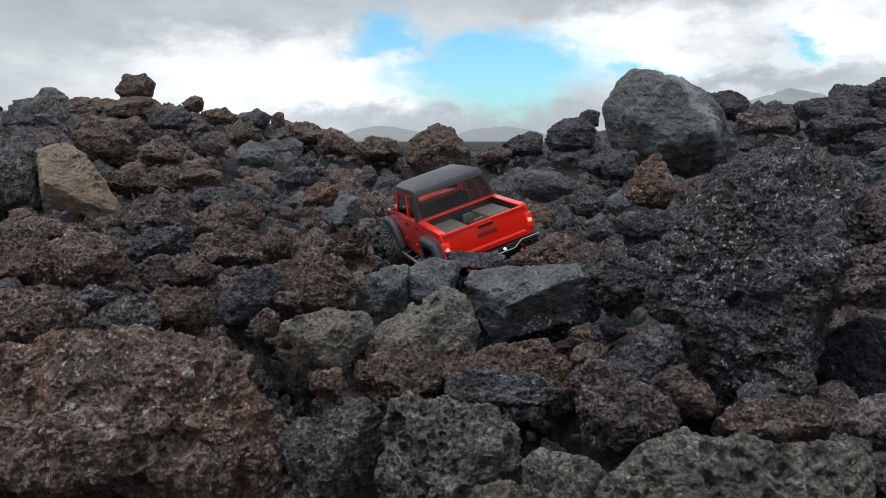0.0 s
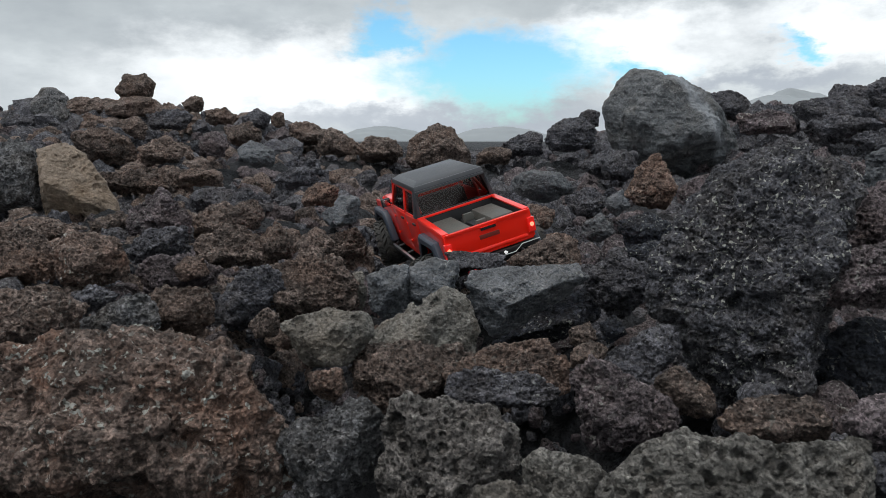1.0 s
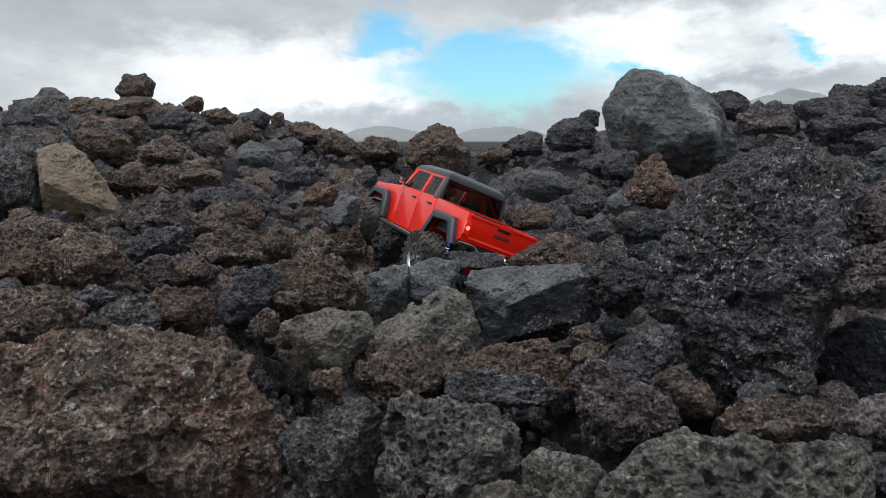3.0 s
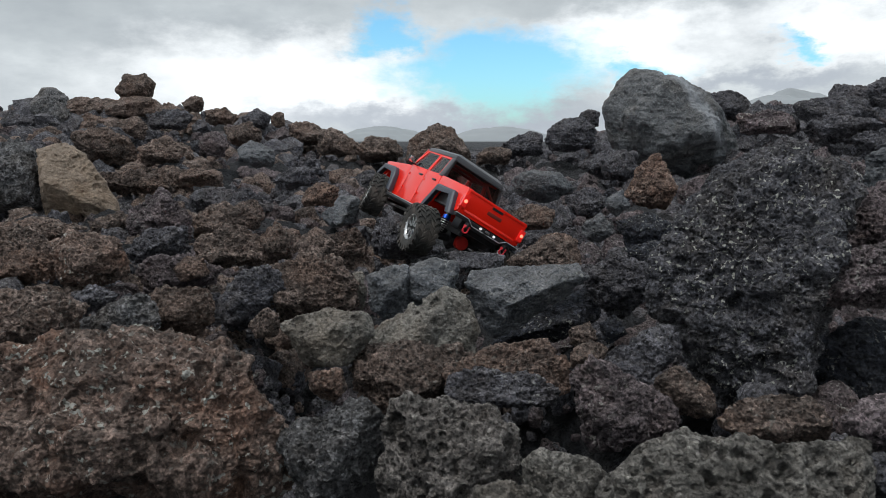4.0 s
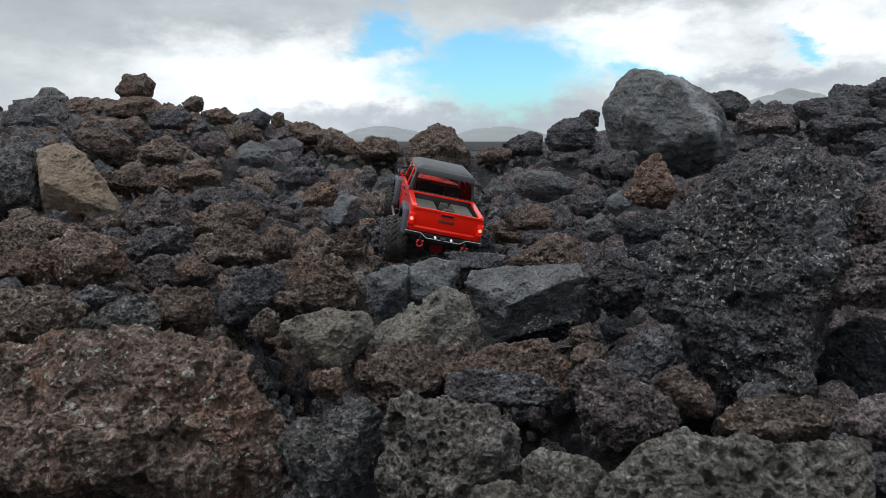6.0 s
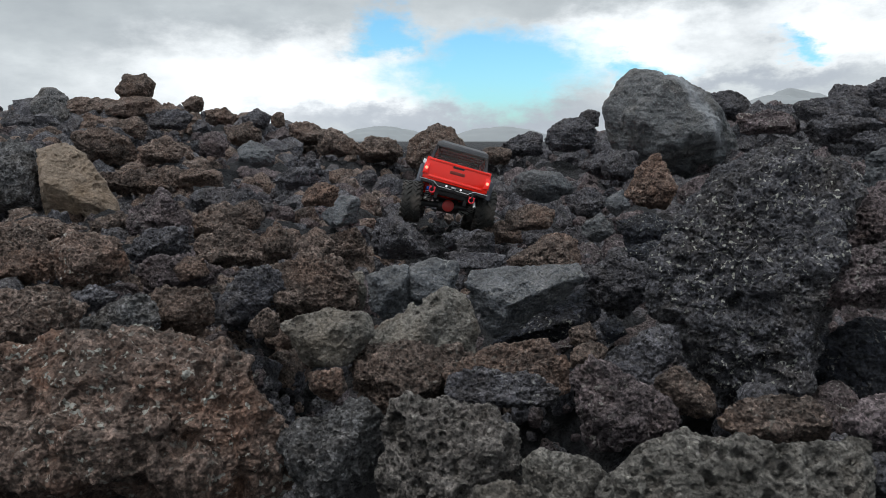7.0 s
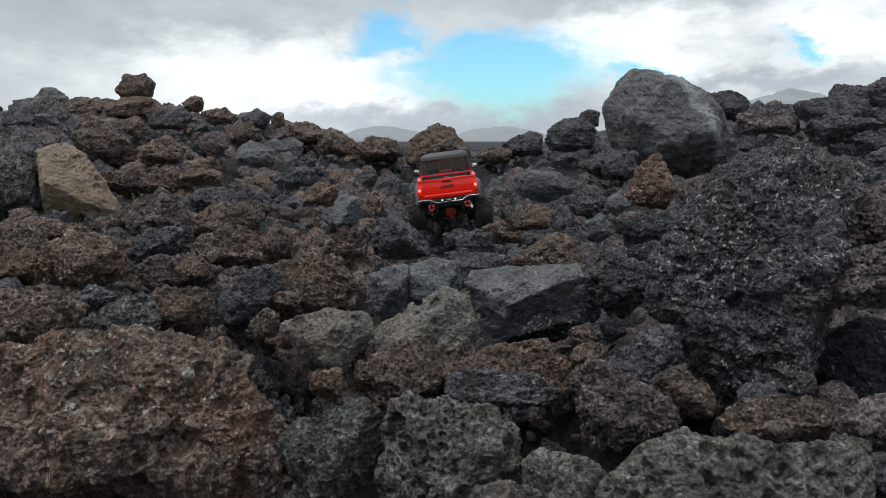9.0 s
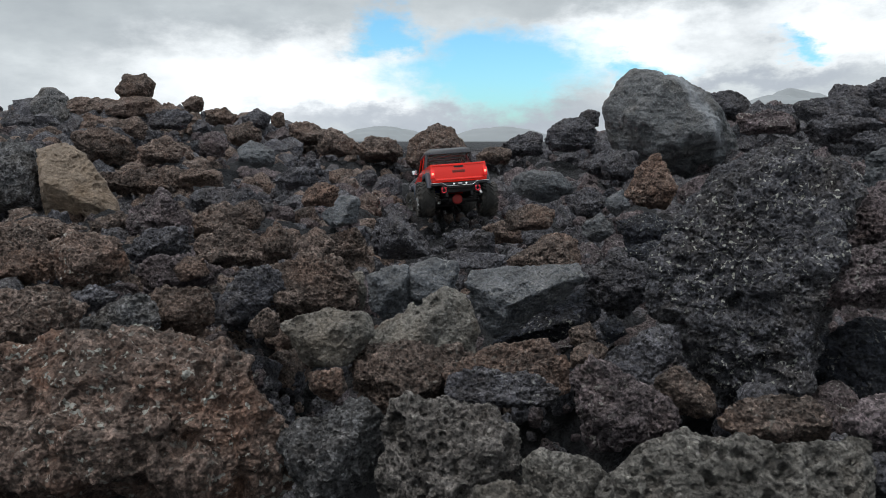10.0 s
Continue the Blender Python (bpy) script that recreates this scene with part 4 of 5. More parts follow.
_nt.links.new(_fr.outputs[0], _mix.inputs[0])
_nt.links.new(_clear.outputs[0], _mix.inputs[1])
_nt.links.new(_gloss.outputs[0], _mix.inputs[2])
_nt.links.new(_mix.outputs[0], _nt.nodes["Material Output"].inputs["Surface"])


def part(name, bm, mat, parent, label="", bevel=0.0008):
    """Links a bmesh as one mesh part under a thing or part."""
    bmesh.ops.recalc_face_normals(bm, faces=bm.faces)
    if bevel:
        sharp = [e for e in bm.edges if len(e.link_faces) == 2 and e.calc_face_angle() > 0.6]
        bmesh.ops.bevel(bm, geom=sharp, offset=bevel, segments=2, profile=0.6, affect="EDGES", clamp_overlap=True)
    for f in bm.faces:
        f.smooth = True
    for e in bm.edges:
        e.smooth = len(e.link_faces) != 2 or e.calc_face_angle() < 0.7
    me = bpy.data.meshes.new(name)
    bm.to_mesh(me)
    bm.free()
    me.materials.append(mat)
    ob = new(name, me)
    ob.parent = parent
    if label:
        ob["label"] = label
    return ob


def wide(z):
    """Half the body's width at a height: tucked in below, upright, then leaning in along the windows."""
    return float(np.interp(z, (0.10, 0.125, 0.187, 0.243), (0.0745, 0.079, 0.0785, 0.0665)))


def prism(bm, poly, side, inset=0.0, thick=0.005):
    """A panel of the body's side: poly in (y, z), following the body's width."""
    out = [bm.verts.new((side * (wide(z) - inset), y, z)) for y, z in poly]
    inn = [bm.verts.new((side * (wide(z) - inset - thick), y, z)) for y, z in poly]
    bm.faces.new(out)
    bm.faces.new(inn[::-1])
    n = len(poly)
    for i in range(n):
        j = (i + 1) % n
        bm.faces.new((out[j], out[i], inn[i], inn[j]))
    return bm


def box(bm, x0, x1, y0, y1, z0, z1, top=(0, 0, 0, 0)):
    """A box whose top may be drawn in: top = inset at x0, x1, y0, y1."""
    a, b, c, d = top
    v = [bm.verts.new(p) for p in ((x0, y0, z0), (x1, y0, z0), (x1, y1, z0), (x0, y1, z0),
                                   (x0 + a, y0 + c, z1), (x1 - b, y0 + c, z1), (x1 - b, y1 - d, z1), (x0 + a, y1 - d, z1))]
    for q in ((3, 2, 1, 0), (4, 5, 6, 7), (0, 1, 5, 4), (1, 2, 6, 5), (2, 3, 7, 6), (3, 0, 4, 7)):
        bm.faces.new([v[i] for i in q])
    return bm


def solid(bm, low, high):
    """A solid between two rings of points with equal count."""
    a, b = [bm.verts.new(p) for p in low], [bm.verts.new(p) for p in high]
    bm.faces.new(a[::-1])
    bm.faces.new(b)
    for i in range(len(a)):
        j = (i + 1) % len(a)
        bm.faces.new((a[i], a[j], b[j], b[i]))
    return bm


def tube(bm, pts, r, n=8):
    rings = []
    for i, p in enumerate(pts):
        p = Vector(p)
        way = (Vector(pts[min(i + 1, len(pts) - 1)]) - Vector(pts[max(i - 1, 0)])).normalized()
        turn = way.to_track_quat("Z", "Y")
        rings.append([bm.verts.new(p + turn @ Vector((r * math.cos(2 * math.pi * k / n), r * math.sin(2 * math.pi * k / n), 0))) for k in range(n)])
    for a, b in zip(rings, rings[1:]):
        for k in range(n):
            bm.faces.new((a[k], a[(k + 1) % n], b[(k + 1) % n], b[k]))
    bm.faces.new(rings[0][::-1])
    bm.faces.new(rings[-1])
    return bm


def lathe(bm, prof, n=32):
    """A ring turned round the x axis: prof of (radius, x), closed."""
    rings = [[bm.verts.new((x, r * math.cos(2 * math.pi * k / n), r * math.sin(2 * math.pi * k / n))) for r, x in prof] for k in range(n)]
    m = len(prof)
    for k in range(n):
        a, b = rings[k], rings[(k + 1) % n]
        for i in range(m):
            bm.faces.new((a[i], a[(i + 1) % m], b[(i + 1) % m], b[i]))
    return bm


def wheel(side):
    """Beadlock wheel with a lugged crawler tyre; the hub faces the side. Its origin is the hub's middle."""
    bm = bmesh.new()
    lathe(bm, [(0.0285, -0.019), (0.0315, -0.020), (0.0315, 0.020), (0.0285, 0.021), (0.0265, 0.017), (0.0265, -0.017)], 36)
    face = 0.012 * side
    for k in range(8):
        a = k * math.pi / 4
        c, s = math.cos(a), math.sin(a)
        w = 0.0032
        low, high = [], []
        for r, ww in ((0.006, w), (0.0272, w * 1.15)):
            for q in (-1, 1):
                low.append((face - 0.004, r * c - q * ww * s, r * s + q * ww * c))
                high.append((face + 0.003 * side * (1 if r < 0.01 else 0.5), r * c - q * ww * s, r * s + q * ww * c))
        order = (0, 1, 3, 2)
        solid(bm, [low[i] for i in order], [high[i] for i in order])
    tube(bm, [(face - 0.006, 0, 0), (face + 0.006 * side, 0, 0)], 0.0085, 14)
    for k in range(12):
        a = k * math.pi / 6
        tube(bm, [(0.0195 * side, 0.0295 * math.cos(a), 0.0295 * math.sin(a)), (0.0225 * side, 0.0295 * math.cos(a), 0.0295 * math.sin(a))], 0.0013, 6)
    for v in bm.verts:
        v.co.y, v.co.z = v.co.y * 0.87, v.co.z * 0.87
    rim = part("wheel", bm, SILVER, truck, "silver beadlock wheel", 0)
    bm = bmesh.new()
    lathe(bm, [(0.0300, -0.0175), (0.036, -0.0215), (0.048, -0.0232), (0.0545, -0.021), (0.0565, -0.014), (0.0568, 0.0), (0.0565, 0.014), (0.0545, 0.021), (0.048, 0.0232), (0.036, 0.0215), (0.0300, 0.0175)], 48)
    for k in range(22):
        for row, (x, skew, lag) in enumerate(((-0.0165, 0.0035, 0.0), (-0.0062, -0.004, 0.5), (0.0062, 0.004, 0.0), (0.0165, -0.0035, 0.5))):
            a = (k + lag) * 2 * math.pi / 22
            half = 0.0052 if row in (0, 3) else 0.0046
            reach = 0.0602 if row in (1, 2) else 0.0592
            low, high = [], []
            for dx, da in ((-half, -0.085), (half, -0.085), (half, 0.085), (-half, 0.085)):
                aa = a + da + (skew * (dx / half)) / 0.06 * 1.3
                low.append((x + dx, 0.0535 * math.cos(aa), 0.0535 * math.sin(aa)))
                aa = a + da * 0.85 + (skew * (dx / half)) / 0.06 * 1.3
                high.append((x + dx * 0.9, reach * math.cos(aa), reach * math.sin(aa)))
            solid(bm, low, high)
        for sd in (-1, 1):
            a = (k + (0.0 if sd < 0 else 0.5)) * 2 * math.pi / 22
            low = [(sd * 0.0205, r * math.cos(a + d), r * math.sin(a + d)) for r, d in ((0.047, -0.06), (0.057, -0.08), (0.057, 0.08), (0.047, 0.06))]
            high = [(sd * 0.0248, y * 0.995, z * 0.995) for x, y, z in low]
            solid(bm, low, high)
    for v in bm.verts:
        v.co.y, v.co.z = v.co.y * 0.87, v.co.z * 0.87
    part("tyre", bm, RUBBER, rim, "black lugged rubber tyre, dusty", 0)
    return rim


truck = new("toy_truck")
tagged(truck, "bright red toy pickup truck with black hardtop and big lugged tyres", "toy truck")
WHEELS = {}


def build_truck():
    BED_TOP = 0.186
    for s in (-1, 1):
        # bed side with its trapezoid arch
        bm = prism(bmesh.new(), [(-0.1185, 0.1885), (-0.266, 0.1835), (-0.2675, 0.137), (-0.255, 0.131), (-0.246, 0.131), (-0.228, 0.160), (-0.150, 0.160), (-0.131, 0.128), (-0.126, 0.108), (-0.1185, 0.106)], s)
        part("bed_side", bm, RED, truck)
        bm = prism(bmesh.new(), [(-0.119, 0.1905), (-0.264, 0.1857), (-0.264, 0.1825), (-0.119, 0.187)], s, 0.0005, 0.011)
        part("bed_rail", bm, RED, truck)
        # doors: lower panel and window frame
        bm = prism(bmesh.new(), [(-0.031, 0.186), (-0.1165, 0.188), (-0.1165, 0.116), (-0.106, 0.105), (-0.031, 0.105)], s)
        for q in ([(-0.031, 0.186), (-0.036, 0.186), (-0.036, 0.236), (-0.031, 0.237)], [(-0.036, 0.231), (-0.090, 0.230), (-0.094, 0.236), (-0.036, 0.2365)],
                  [(-0.092, 0.187), (-0.097, 0.187), (-0.094, 0.2362), (-0.0895, 0.2305)], [(-0.036, 0.186), (-0.092, 0.187), (-0.092, 0.191), (-0.036, 0.190)]):
            prism(bm, q, s, 0.0008, 0.004)
        door = part("rear_door", bm, RED, truck)
        bm = prism(bmesh.new(), [(0.066, 0.186), (-0.0295, 0.186), (-0.0295, 0.105), (0.066, 0.105)], s)
        for q in ([(-0.0295, 0.186), (-0.0245, 0.186), (-0.0245, 0.237), (-0.0295, 0.237)], [(-0.0245, 0.2315), (0.044, 0.232), (0.047, 0.238), (-0.0245, 0.237)],
                  [(0.044, 0.232), (0.068, 0.187), (0.074, 0.187), (0.0495, 0.238)], [(-0.0245, 0.186), (0.068, 0.186), (0.066, 0.190), (-0.0245, 0.190)]):
            prism(bm, q, s, 0.0008, 0.004)
        front = part("front_door", bm, RED, truck)
        for d, y in ((door, -0.090), (front, -0.008)):
            bm = box(bmesh.new(), s * 0.0785 - 0.002, s * 0.0785 + 0.002 + 0.001 * s, y - 0.009, y + 0.009, 0.1725, 0.1765)
            part("door_handle", bm, BLACK, d, "black door handle", 0.0006)
        # hinges
        for d, y in ((door, -0.034), (front, 0.061)):
            for z in (0.130, 0.165):
                part("hinge", box(bmesh.new(), s * 0.078 - 0.0015, s * 0.078 + 0.0022, y - 0.004, y + 0.004, z, z + 0.004), RED, d, "", 0.0004)
        for q, nm in (([(-0.037, 0.191), (-0.091, 0.191), (-0.089, 0.231), (-0.037, 0.2315)], "side_window"), ([(-0.024, 0.1905), (0.066, 0.190), (0.0445, 0.232), (-0.024, 0.2315)], "side_window")):
            part(nm, prism(bmesh.new(), q, s, 0.0022, 0.0012), TINT, truck, "tinted side window pane", 0)
        # hardtop corner behind the rear window
        part("hardtop_pillar", prism(bmesh.new(), [(-0.0975, 0.188), (-0.1175, 0.189), (-0.111, 0.236), (-0.0945, 0.2365)], s, -0.0004, 0.008), ROOF, truck, "dark grey hardtop corner")
        # front fender
        bm = prism(bmesh.new(), [(0.0675, 0.186), (0.0675, 0.105), (0.108, 0.105), (0.124, 0.146), (0.140, 0.158), (0.204, 0.158), (0.220, 0.140), (0.238, 0.142), (0.238, 0.176), (0.09, 0.187)], s, 0.002, 0.006)
        part("front_fender", bm, RED, truck)
        # flares: a wide band that follows the arch
        for arch in ([(-0.256, 0.122), (-0.229, 0.164), (-0.149, 0.164), (-0.126, 0.122), (-0.121, 0.108)], [(0.104, 0.108), (0.122, 0.150), (0.138, 0.162), (0.208, 0.162), (0.232, 0.136)]):
            bm = bmesh.new()
            mid = (sum(p[0] for p in arch) / len(arch), 0.115)
            rows = []
            for y, z in arch:
                d = Vector((y - mid[0], z - mid[1])).normalized()
                rows.append([bm.verts.new((s * x, y + d.x * g, z + d.y * g)) for x, g in ((0.0765, 0.005), (0.0875, 0.006), (0.0915, 0.001), (0.0912, -0.0115), (0.088, -0.0115), (0.088, -0.002), (0.0765, -0.002))])
            for a, b in zip(rows, rows[1:]):
                for i in range(7):
                    bm.faces.new((a[i], a[(i + 1) % 7], b[(i + 1) % 7], b[i]))
            bm.faces.new(rows[0])
            bm.faces.new(rows[-1][::-1])
            part("fender_flare", bm, FLARE, truck, "slate grey plastic fender flare", 0.001)
        # sliders with a bright edge
        bm = bmesh.new()
        tube(bm, [(s * 0.078, -0.112, 0.100), (s * 0.090, -0.100, 0.100), (s * 0.090, 0.088, 0.100), (s * 0.078, 0.102, 0.100)], 0.0042)
        for y in (-0.08, 0.0, 0.07):
            tube(bm, [(s * 0.06, y, 0.102), (s * 0.09, y, 0.100)], 0.003)
        sl = part("rock_slider", bm, BLACK, truck, "black tube rock slider")
        part("step_strip", box(bmesh.new(), s * 0.0915 - 0.0022, s * 0.0915 + 0.0022, -0.098, 0.088, 0.1035, 0.1052), SILVER, sl, "bright metal step strip", 0.0004)
        # mirrors
        bm = box(bmesh.new(), s * 0.0895 - 0.009, s * 0.0895 + 0.009, 0.060, 0.069, 0.190, 0.206)
        tube(bm, [(s * 0.074, 0.068, 0.192), (s * 0.086, 0.066, 0.194)], 0.002)
        mir = part("wing_mirror", bm, BLACK, truck, "black wing mirror", 0.0014)
        part("mirror_glass", box(bmesh.new(), s * 0.0895 - 0.0078, s * 0.0895 + 0.0078, 0.0588, 0.0601, 0.1915, 0.2045), CHROME, mir, "bright mirror face", 0.0003)
        # tail lamp
        bm = box(bmesh.new(), s * 0.0745 - 0.006, s * 0.0745 + 0.006, -0.2725, -0.262, 0.146, 0.170)
        lamp = part("tail_lamp", bm, LENS, truck, "square red tail lamp", 0.0015)
        bm = bmesh.new()
        tube(bm, [(s * 0.0745, -0.2720, 0.1585), (s * 0.0745, -0.2738, 0.1585)], 0.0036, 14)
        part("bulb", bm, LED, lamp, "lit warm bulb", 0)
        part("lamp_guard", box(bmesh.new(), s * 0.0745 - 0.0068, s * 0.0745 + 0.0068, -0.270, -0.262, 0.1445, 0.1462), RED, lamp, "", 0.0003)
        # headlamp
        bm = bmesh.new()
        tube(bm, [(s * 0.045, 0.238, 0.163), (s * 0.045, 0.243, 0.163)], 0.012, 18)
        part("headlamp", bm, CHROME, truck, "round headlamp", 0.0006)
        # chassis rail, links and shocks
        part("chassis_rail", box(bmesh.new(), s * 0.036 - 0.004, s * 0.036 + 0.004, -0.25, 0.235, 0.094, 0.112), BLACK, truck, "black chassis rail")
        for y0, y1 in ((-0.065, -0.172), (0.055, 0.162)):
            bm = bmesh.new()
            tube(bm, [(s * 0.032, y0, 0.088), (s * 0.052, y1, 0.082)], 0.0032, 10)
            part("suspension_link", bm, SILVER, truck, "bright metal suspension link", 0)
        for y in (-0.195, 0.185):
            bm = bmesh.new()
            tube(bm, [(s * 0.056, y, 0.100), (s * 0.050, y + 0.012 * (1 if y < 0 else -1), 0.150)], 0.0062, 12)
            shock = part("shock_absorber", bm, BLACK, truck, "black coil-over shock", 0)
            bm = bmesh.new()
            tube(bm, [(s * 0.0562, y, 0.110), (s * 0.0555, y + 0.002 * (1 if y < 0 else -1), 0.118)], 0.0085, 12)
            part("collar", bm, BLUE, shock, "blue anodised collar", 0)
            pts = [(s * 0.0562 + 0.0078 * math.cos(k * 0.8), y + 0.0078 * math.sin(k * 0.8), 0.086 + 0.0006 * k) for k in range(40)]
            part("coil", tube(bmesh.new(), pts, 0.0012, 6), SILVER, shock, "bright coil spring", 0)
    # tailgate
    bm = box(bmesh.new(), -0.0755, 0.0755, -0.2685, -0.258, 0.1335, 0.1835)
    gate = part("tailgate", bm, RED, truck, "", 0.0016)
    part("pressed_rib", box(bmesh.new(), -0.066, 0.066, -0.2705, -0.266, 0.1395, 0.1445, (0.002, 0.002, 0.001, 0)), RED, gate, "", 0.0008)
    part("upper_rib", box(bmesh.new(), -0.074, 0.074, -0.2698, -0.264, 0.1785, 0.1845), RED, gate, "", 0.0012)
    part("gate_handle", box(bmesh.new(), -0.0135, 0.0135, -0.2704, -0.266, 0.1735, 0.1782), BLACK, gate, "black recessed handle", 0.0006)
    part("handle_lip", box(bmesh.new(), -0.0150, 0.0150, -0.2712, -0.266, 0.1782, 0.1794), RED, gate, "", 0.0004)
    part("badge", box(bmesh.new(), -0.018, 0.018, -0.2694, -0.266, 0.1590, 0.1665), BADGE, gate, "dark raised badge", 0.001)
    # bed: floor, front wall, liner in folded pieces
    part("bed_floor", box(bmesh.new(), -0.0745, 0.0745, -0.259, -0.1195, 0.134, 0.138), BLACK, truck)
    for s in (-1, 1):
        part("bed_wall", box(bmesh.new(), s * 0.0695 - 0.0025, s * 0.0695 + 0.0025, -0.258, -0.1195, 0.138, 0.1835), BLACK, truck, "dark inner bed wall")
    part("bed_wall", box(bmesh.new(), -0.0745, 0.0745, -0.1255, -0.1195, 0.138, 0.187), BLACK, truck, "dark inner bed wall")
    part("bed_rail", box(bmesh.new(), -0.0760, 0.0760, -0.1265, -0.1185, 0.187, 0.1905), RED, truck)
    part("bed_liner", box(bmesh.new(), -0.0665, -0.006, -0.2565, -0.127, 0.138, 0.1770, (0.004, 0.012, 0.004, 0.003)), LINER, truck, "grey moulded bed liner", 0.002)
    part("bed_liner", box(bmesh.new(), 0.010, 0.0665, -0.2560, -0.128, 0.138, 0.1805, (0.010, 0.006, 0.018, 0.010)), LINER, truck, "grey moulded bed liner", 0.004)
    part("bed_spine", box(bmesh.new(), -0.010, 0.014, -0.246, -0.142, 0.138, 0.171, (0.004, 0.004, 0.002, 0.002)), BLACK, truck, "black spine between the liners", 0.001)
    for y in (-0.236, -0.170):
        part("spine_rib", box(bmesh.new(), -0.010, 0.013, y - 0.005, y + 0.005, 0.169, 0.184, (0.003, 0.003, 0.001, 0.001)), LINER, truck, "", 0.001)
    # cab: back panel, floor, dash, seats, cage
    part("cab_back", box(bmesh.new(), -0.0745, 0.0745, -0.119, -0.115, 0.105, 0.1895), RED, truck)
    part("cab_floor", box(bmesh.new(), -0.073, 0.073, -0.115, 0.085, 0.103, 0.108), BLACK, truck)
    part("dashboard", box(bmesh.new(), -0.073, 0.073, 0.050, 0.078, 0.165, 0.187, (0, 0, 0.006, 0.002)), SEAT, truck, "black dashboard", 0.002)
    for s in (-1, 1):
        bm = box(bmesh.new(), s * 0.034 - 0.022, s * 0.034 + 0.022, -0.020, 0.028, 0.120, 0.150)
        box(bm, s * 0.034 - 0.020, s * 0.034 + 0.020, -0.034, -0.016, 0.145, 0.203, (0.005, 0.005, 0, 0.006))
        part("seat", bm, SEAT, truck, "black toy seat", 0.003)
    bm = bmesh.new()
    for y in (-0.055, 0.030):
        tube(bm, [(-0.068, y, 0.15), (-0.066, y, 0.20), (-0.058, y, 0.229), (0.058, y, 0.229), (0.066, y, 0.20), (0.068, y, 0.15)], 0.0035)
    for s in (-1, 1):
        tube(bm, [(s * 0.060, 0.030, 0.228), (s * 0.060, -0.055, 0.228), (s * 0.066, -0.108, 0.195)], 0.0032)
    part("roll_cage", bm, CAGE, truck, "red tube roll cage", 0)
    part("rear_bench", box(bmesh.new(), -0.058, 0.058, -0.105, -0.080, 0.12, 0.190, (0.004, 0.004, 0, 0.01)), SEAT, truck, "", 0.003)
    # roof: crowned hardtop
    def ring(z, x, y0, y1):
        return [(-x, y0, z), (x, y0, z), (x, y1, z), (-x, y1, z)]
    bm = solid(bmesh.new(), ring(0.2355, 0.0692, -0.1125, 0.0535), ring(0.2445, 0.0668, -0.1090, 0.0500))
    for e in [e for e in bm.edges]:
        e.smooth = True
    box(bm, -0.0666, 0.0666, -0.1085, 0.0490, 0.2438, 0.2505, (0.012, 0.012, 0.013, 0.015))
    part("hardtop_roof", bm, ROOF, truck, "dark grey hardtop roof", 0.0022)
    # hardtop frame round the rear window
    bm = bmesh.new()
    def back(x0, x1, z0, z1, t=0.004):
        lean = lambda z: -0.1185 + (z - 0.188) * 0.13
        solid(bm, [(x0, lean(z0) - 0.0015, z0), (x1, lean(z0) - 0.0015, z0), (x1, lean(z1) - 0.0015, z1), (x0, lean(z1) - 0.0015, z1)], [(x0, lean(z0) + t, z0), (x1, lean(z0) + t, z0), (x1, lean(z1) + t, z1), (x0, lean(z1) + t, z1)])
    back(-0.0775, -0.0685, 0.1895, 0.2355)
    back(0.0685, 0.0775, 0.1895, 0.2355)
    back(-0.0685, 0.0685, 0.2315, 0.2355)
    back(-0.0685, 0.0685, 0.1895, 0.1920)
    for v in bm.verts:
        lim = wide(v.co.z)
        v.co.x = max(-lim, min(lim, v.co.x))
    frame_ = part("window_frame", bm, ROOF, truck, "dark grey rear window surround", 0.0006)
    bm = bmesh.new()
    solid(bm, [(-0.0685, -0.1168, 0.1920), (0.0685, -0.1168, 0.1920), (0.0670, -0.1120, 0.2315), (-0.0670, -0.1120, 0.2315)], [(-0.0685, -0.1156, 0.1920), (0.0685, -0.1156, 0.1920), (0.0670, -0.1108, 0.2315), (-0.0670, -0.1108, 0.2315)])
    part("rear_window", bm, TINT, frame_, "tinted rear window", 0)
    # windscreen and its red frame
    bm = bmesh.new()
    for x0, x1, z0, z1 in ((-0.074, -0.066, 0.187, 0.239), (0.066, 0.074, 0.187, 0.239), (-0.066, 0.066, 0.233, 0.239), (-0.066, 0.066, 0.187, 0.192)):
        yy = lambda z: 0.0785 - (z - 0.187) * 0.50
        tt = lambda x, z: max(-wide(z), min(wide(z), x))
        solid(bm, [(tt(x0, z0), yy(z0), z0), (tt(x1, z0), yy(z0), z0), (tt(x1, z1), yy(z1), z1), (tt(x0, z1), yy(z1), z1)],
              [(tt(x0, z0), yy(z0) + 0.005, z0), (tt(x1, z0), yy(z0) + 0.005, z0), (tt(x1, z1), yy(z1) + 0.005, z1), (tt(x0, z1), yy(z1) + 0.005, z1)])
    wf = part("windscreen_frame", bm, RED, truck, "", 0.0006)
    bm = solid(bmesh.new(), [(-0.066, 0.0782, 0.192), (0.066, 0.0782, 0.192), (0.061, 0.0578, 0.233), (-0.061, 0.0578, 0.233)], [(-0.066, 0.0794, 0.192), (0.066, 0.0794, 0.192), (0.061, 0.0590, 0.233), (-0.061, 0.0590, 0.233)])
    part("windscreen", bm, TINT, wf, "tinted windscreen", 0)
    # bonnet, grille, front bumper
    bm = solid(bmesh.new(), [(-0.070, 0.084, 0.178), (0.070, 0.084, 0.178), (0.062, 0.238, 0.170), (-0.062, 0.238, 0.170)], [(-0.066, 0.084, 0.190), (0.066, 0.084, 0.190), (0.056, 0.236, 0.181), (-0.056, 0.236, 0.181)])
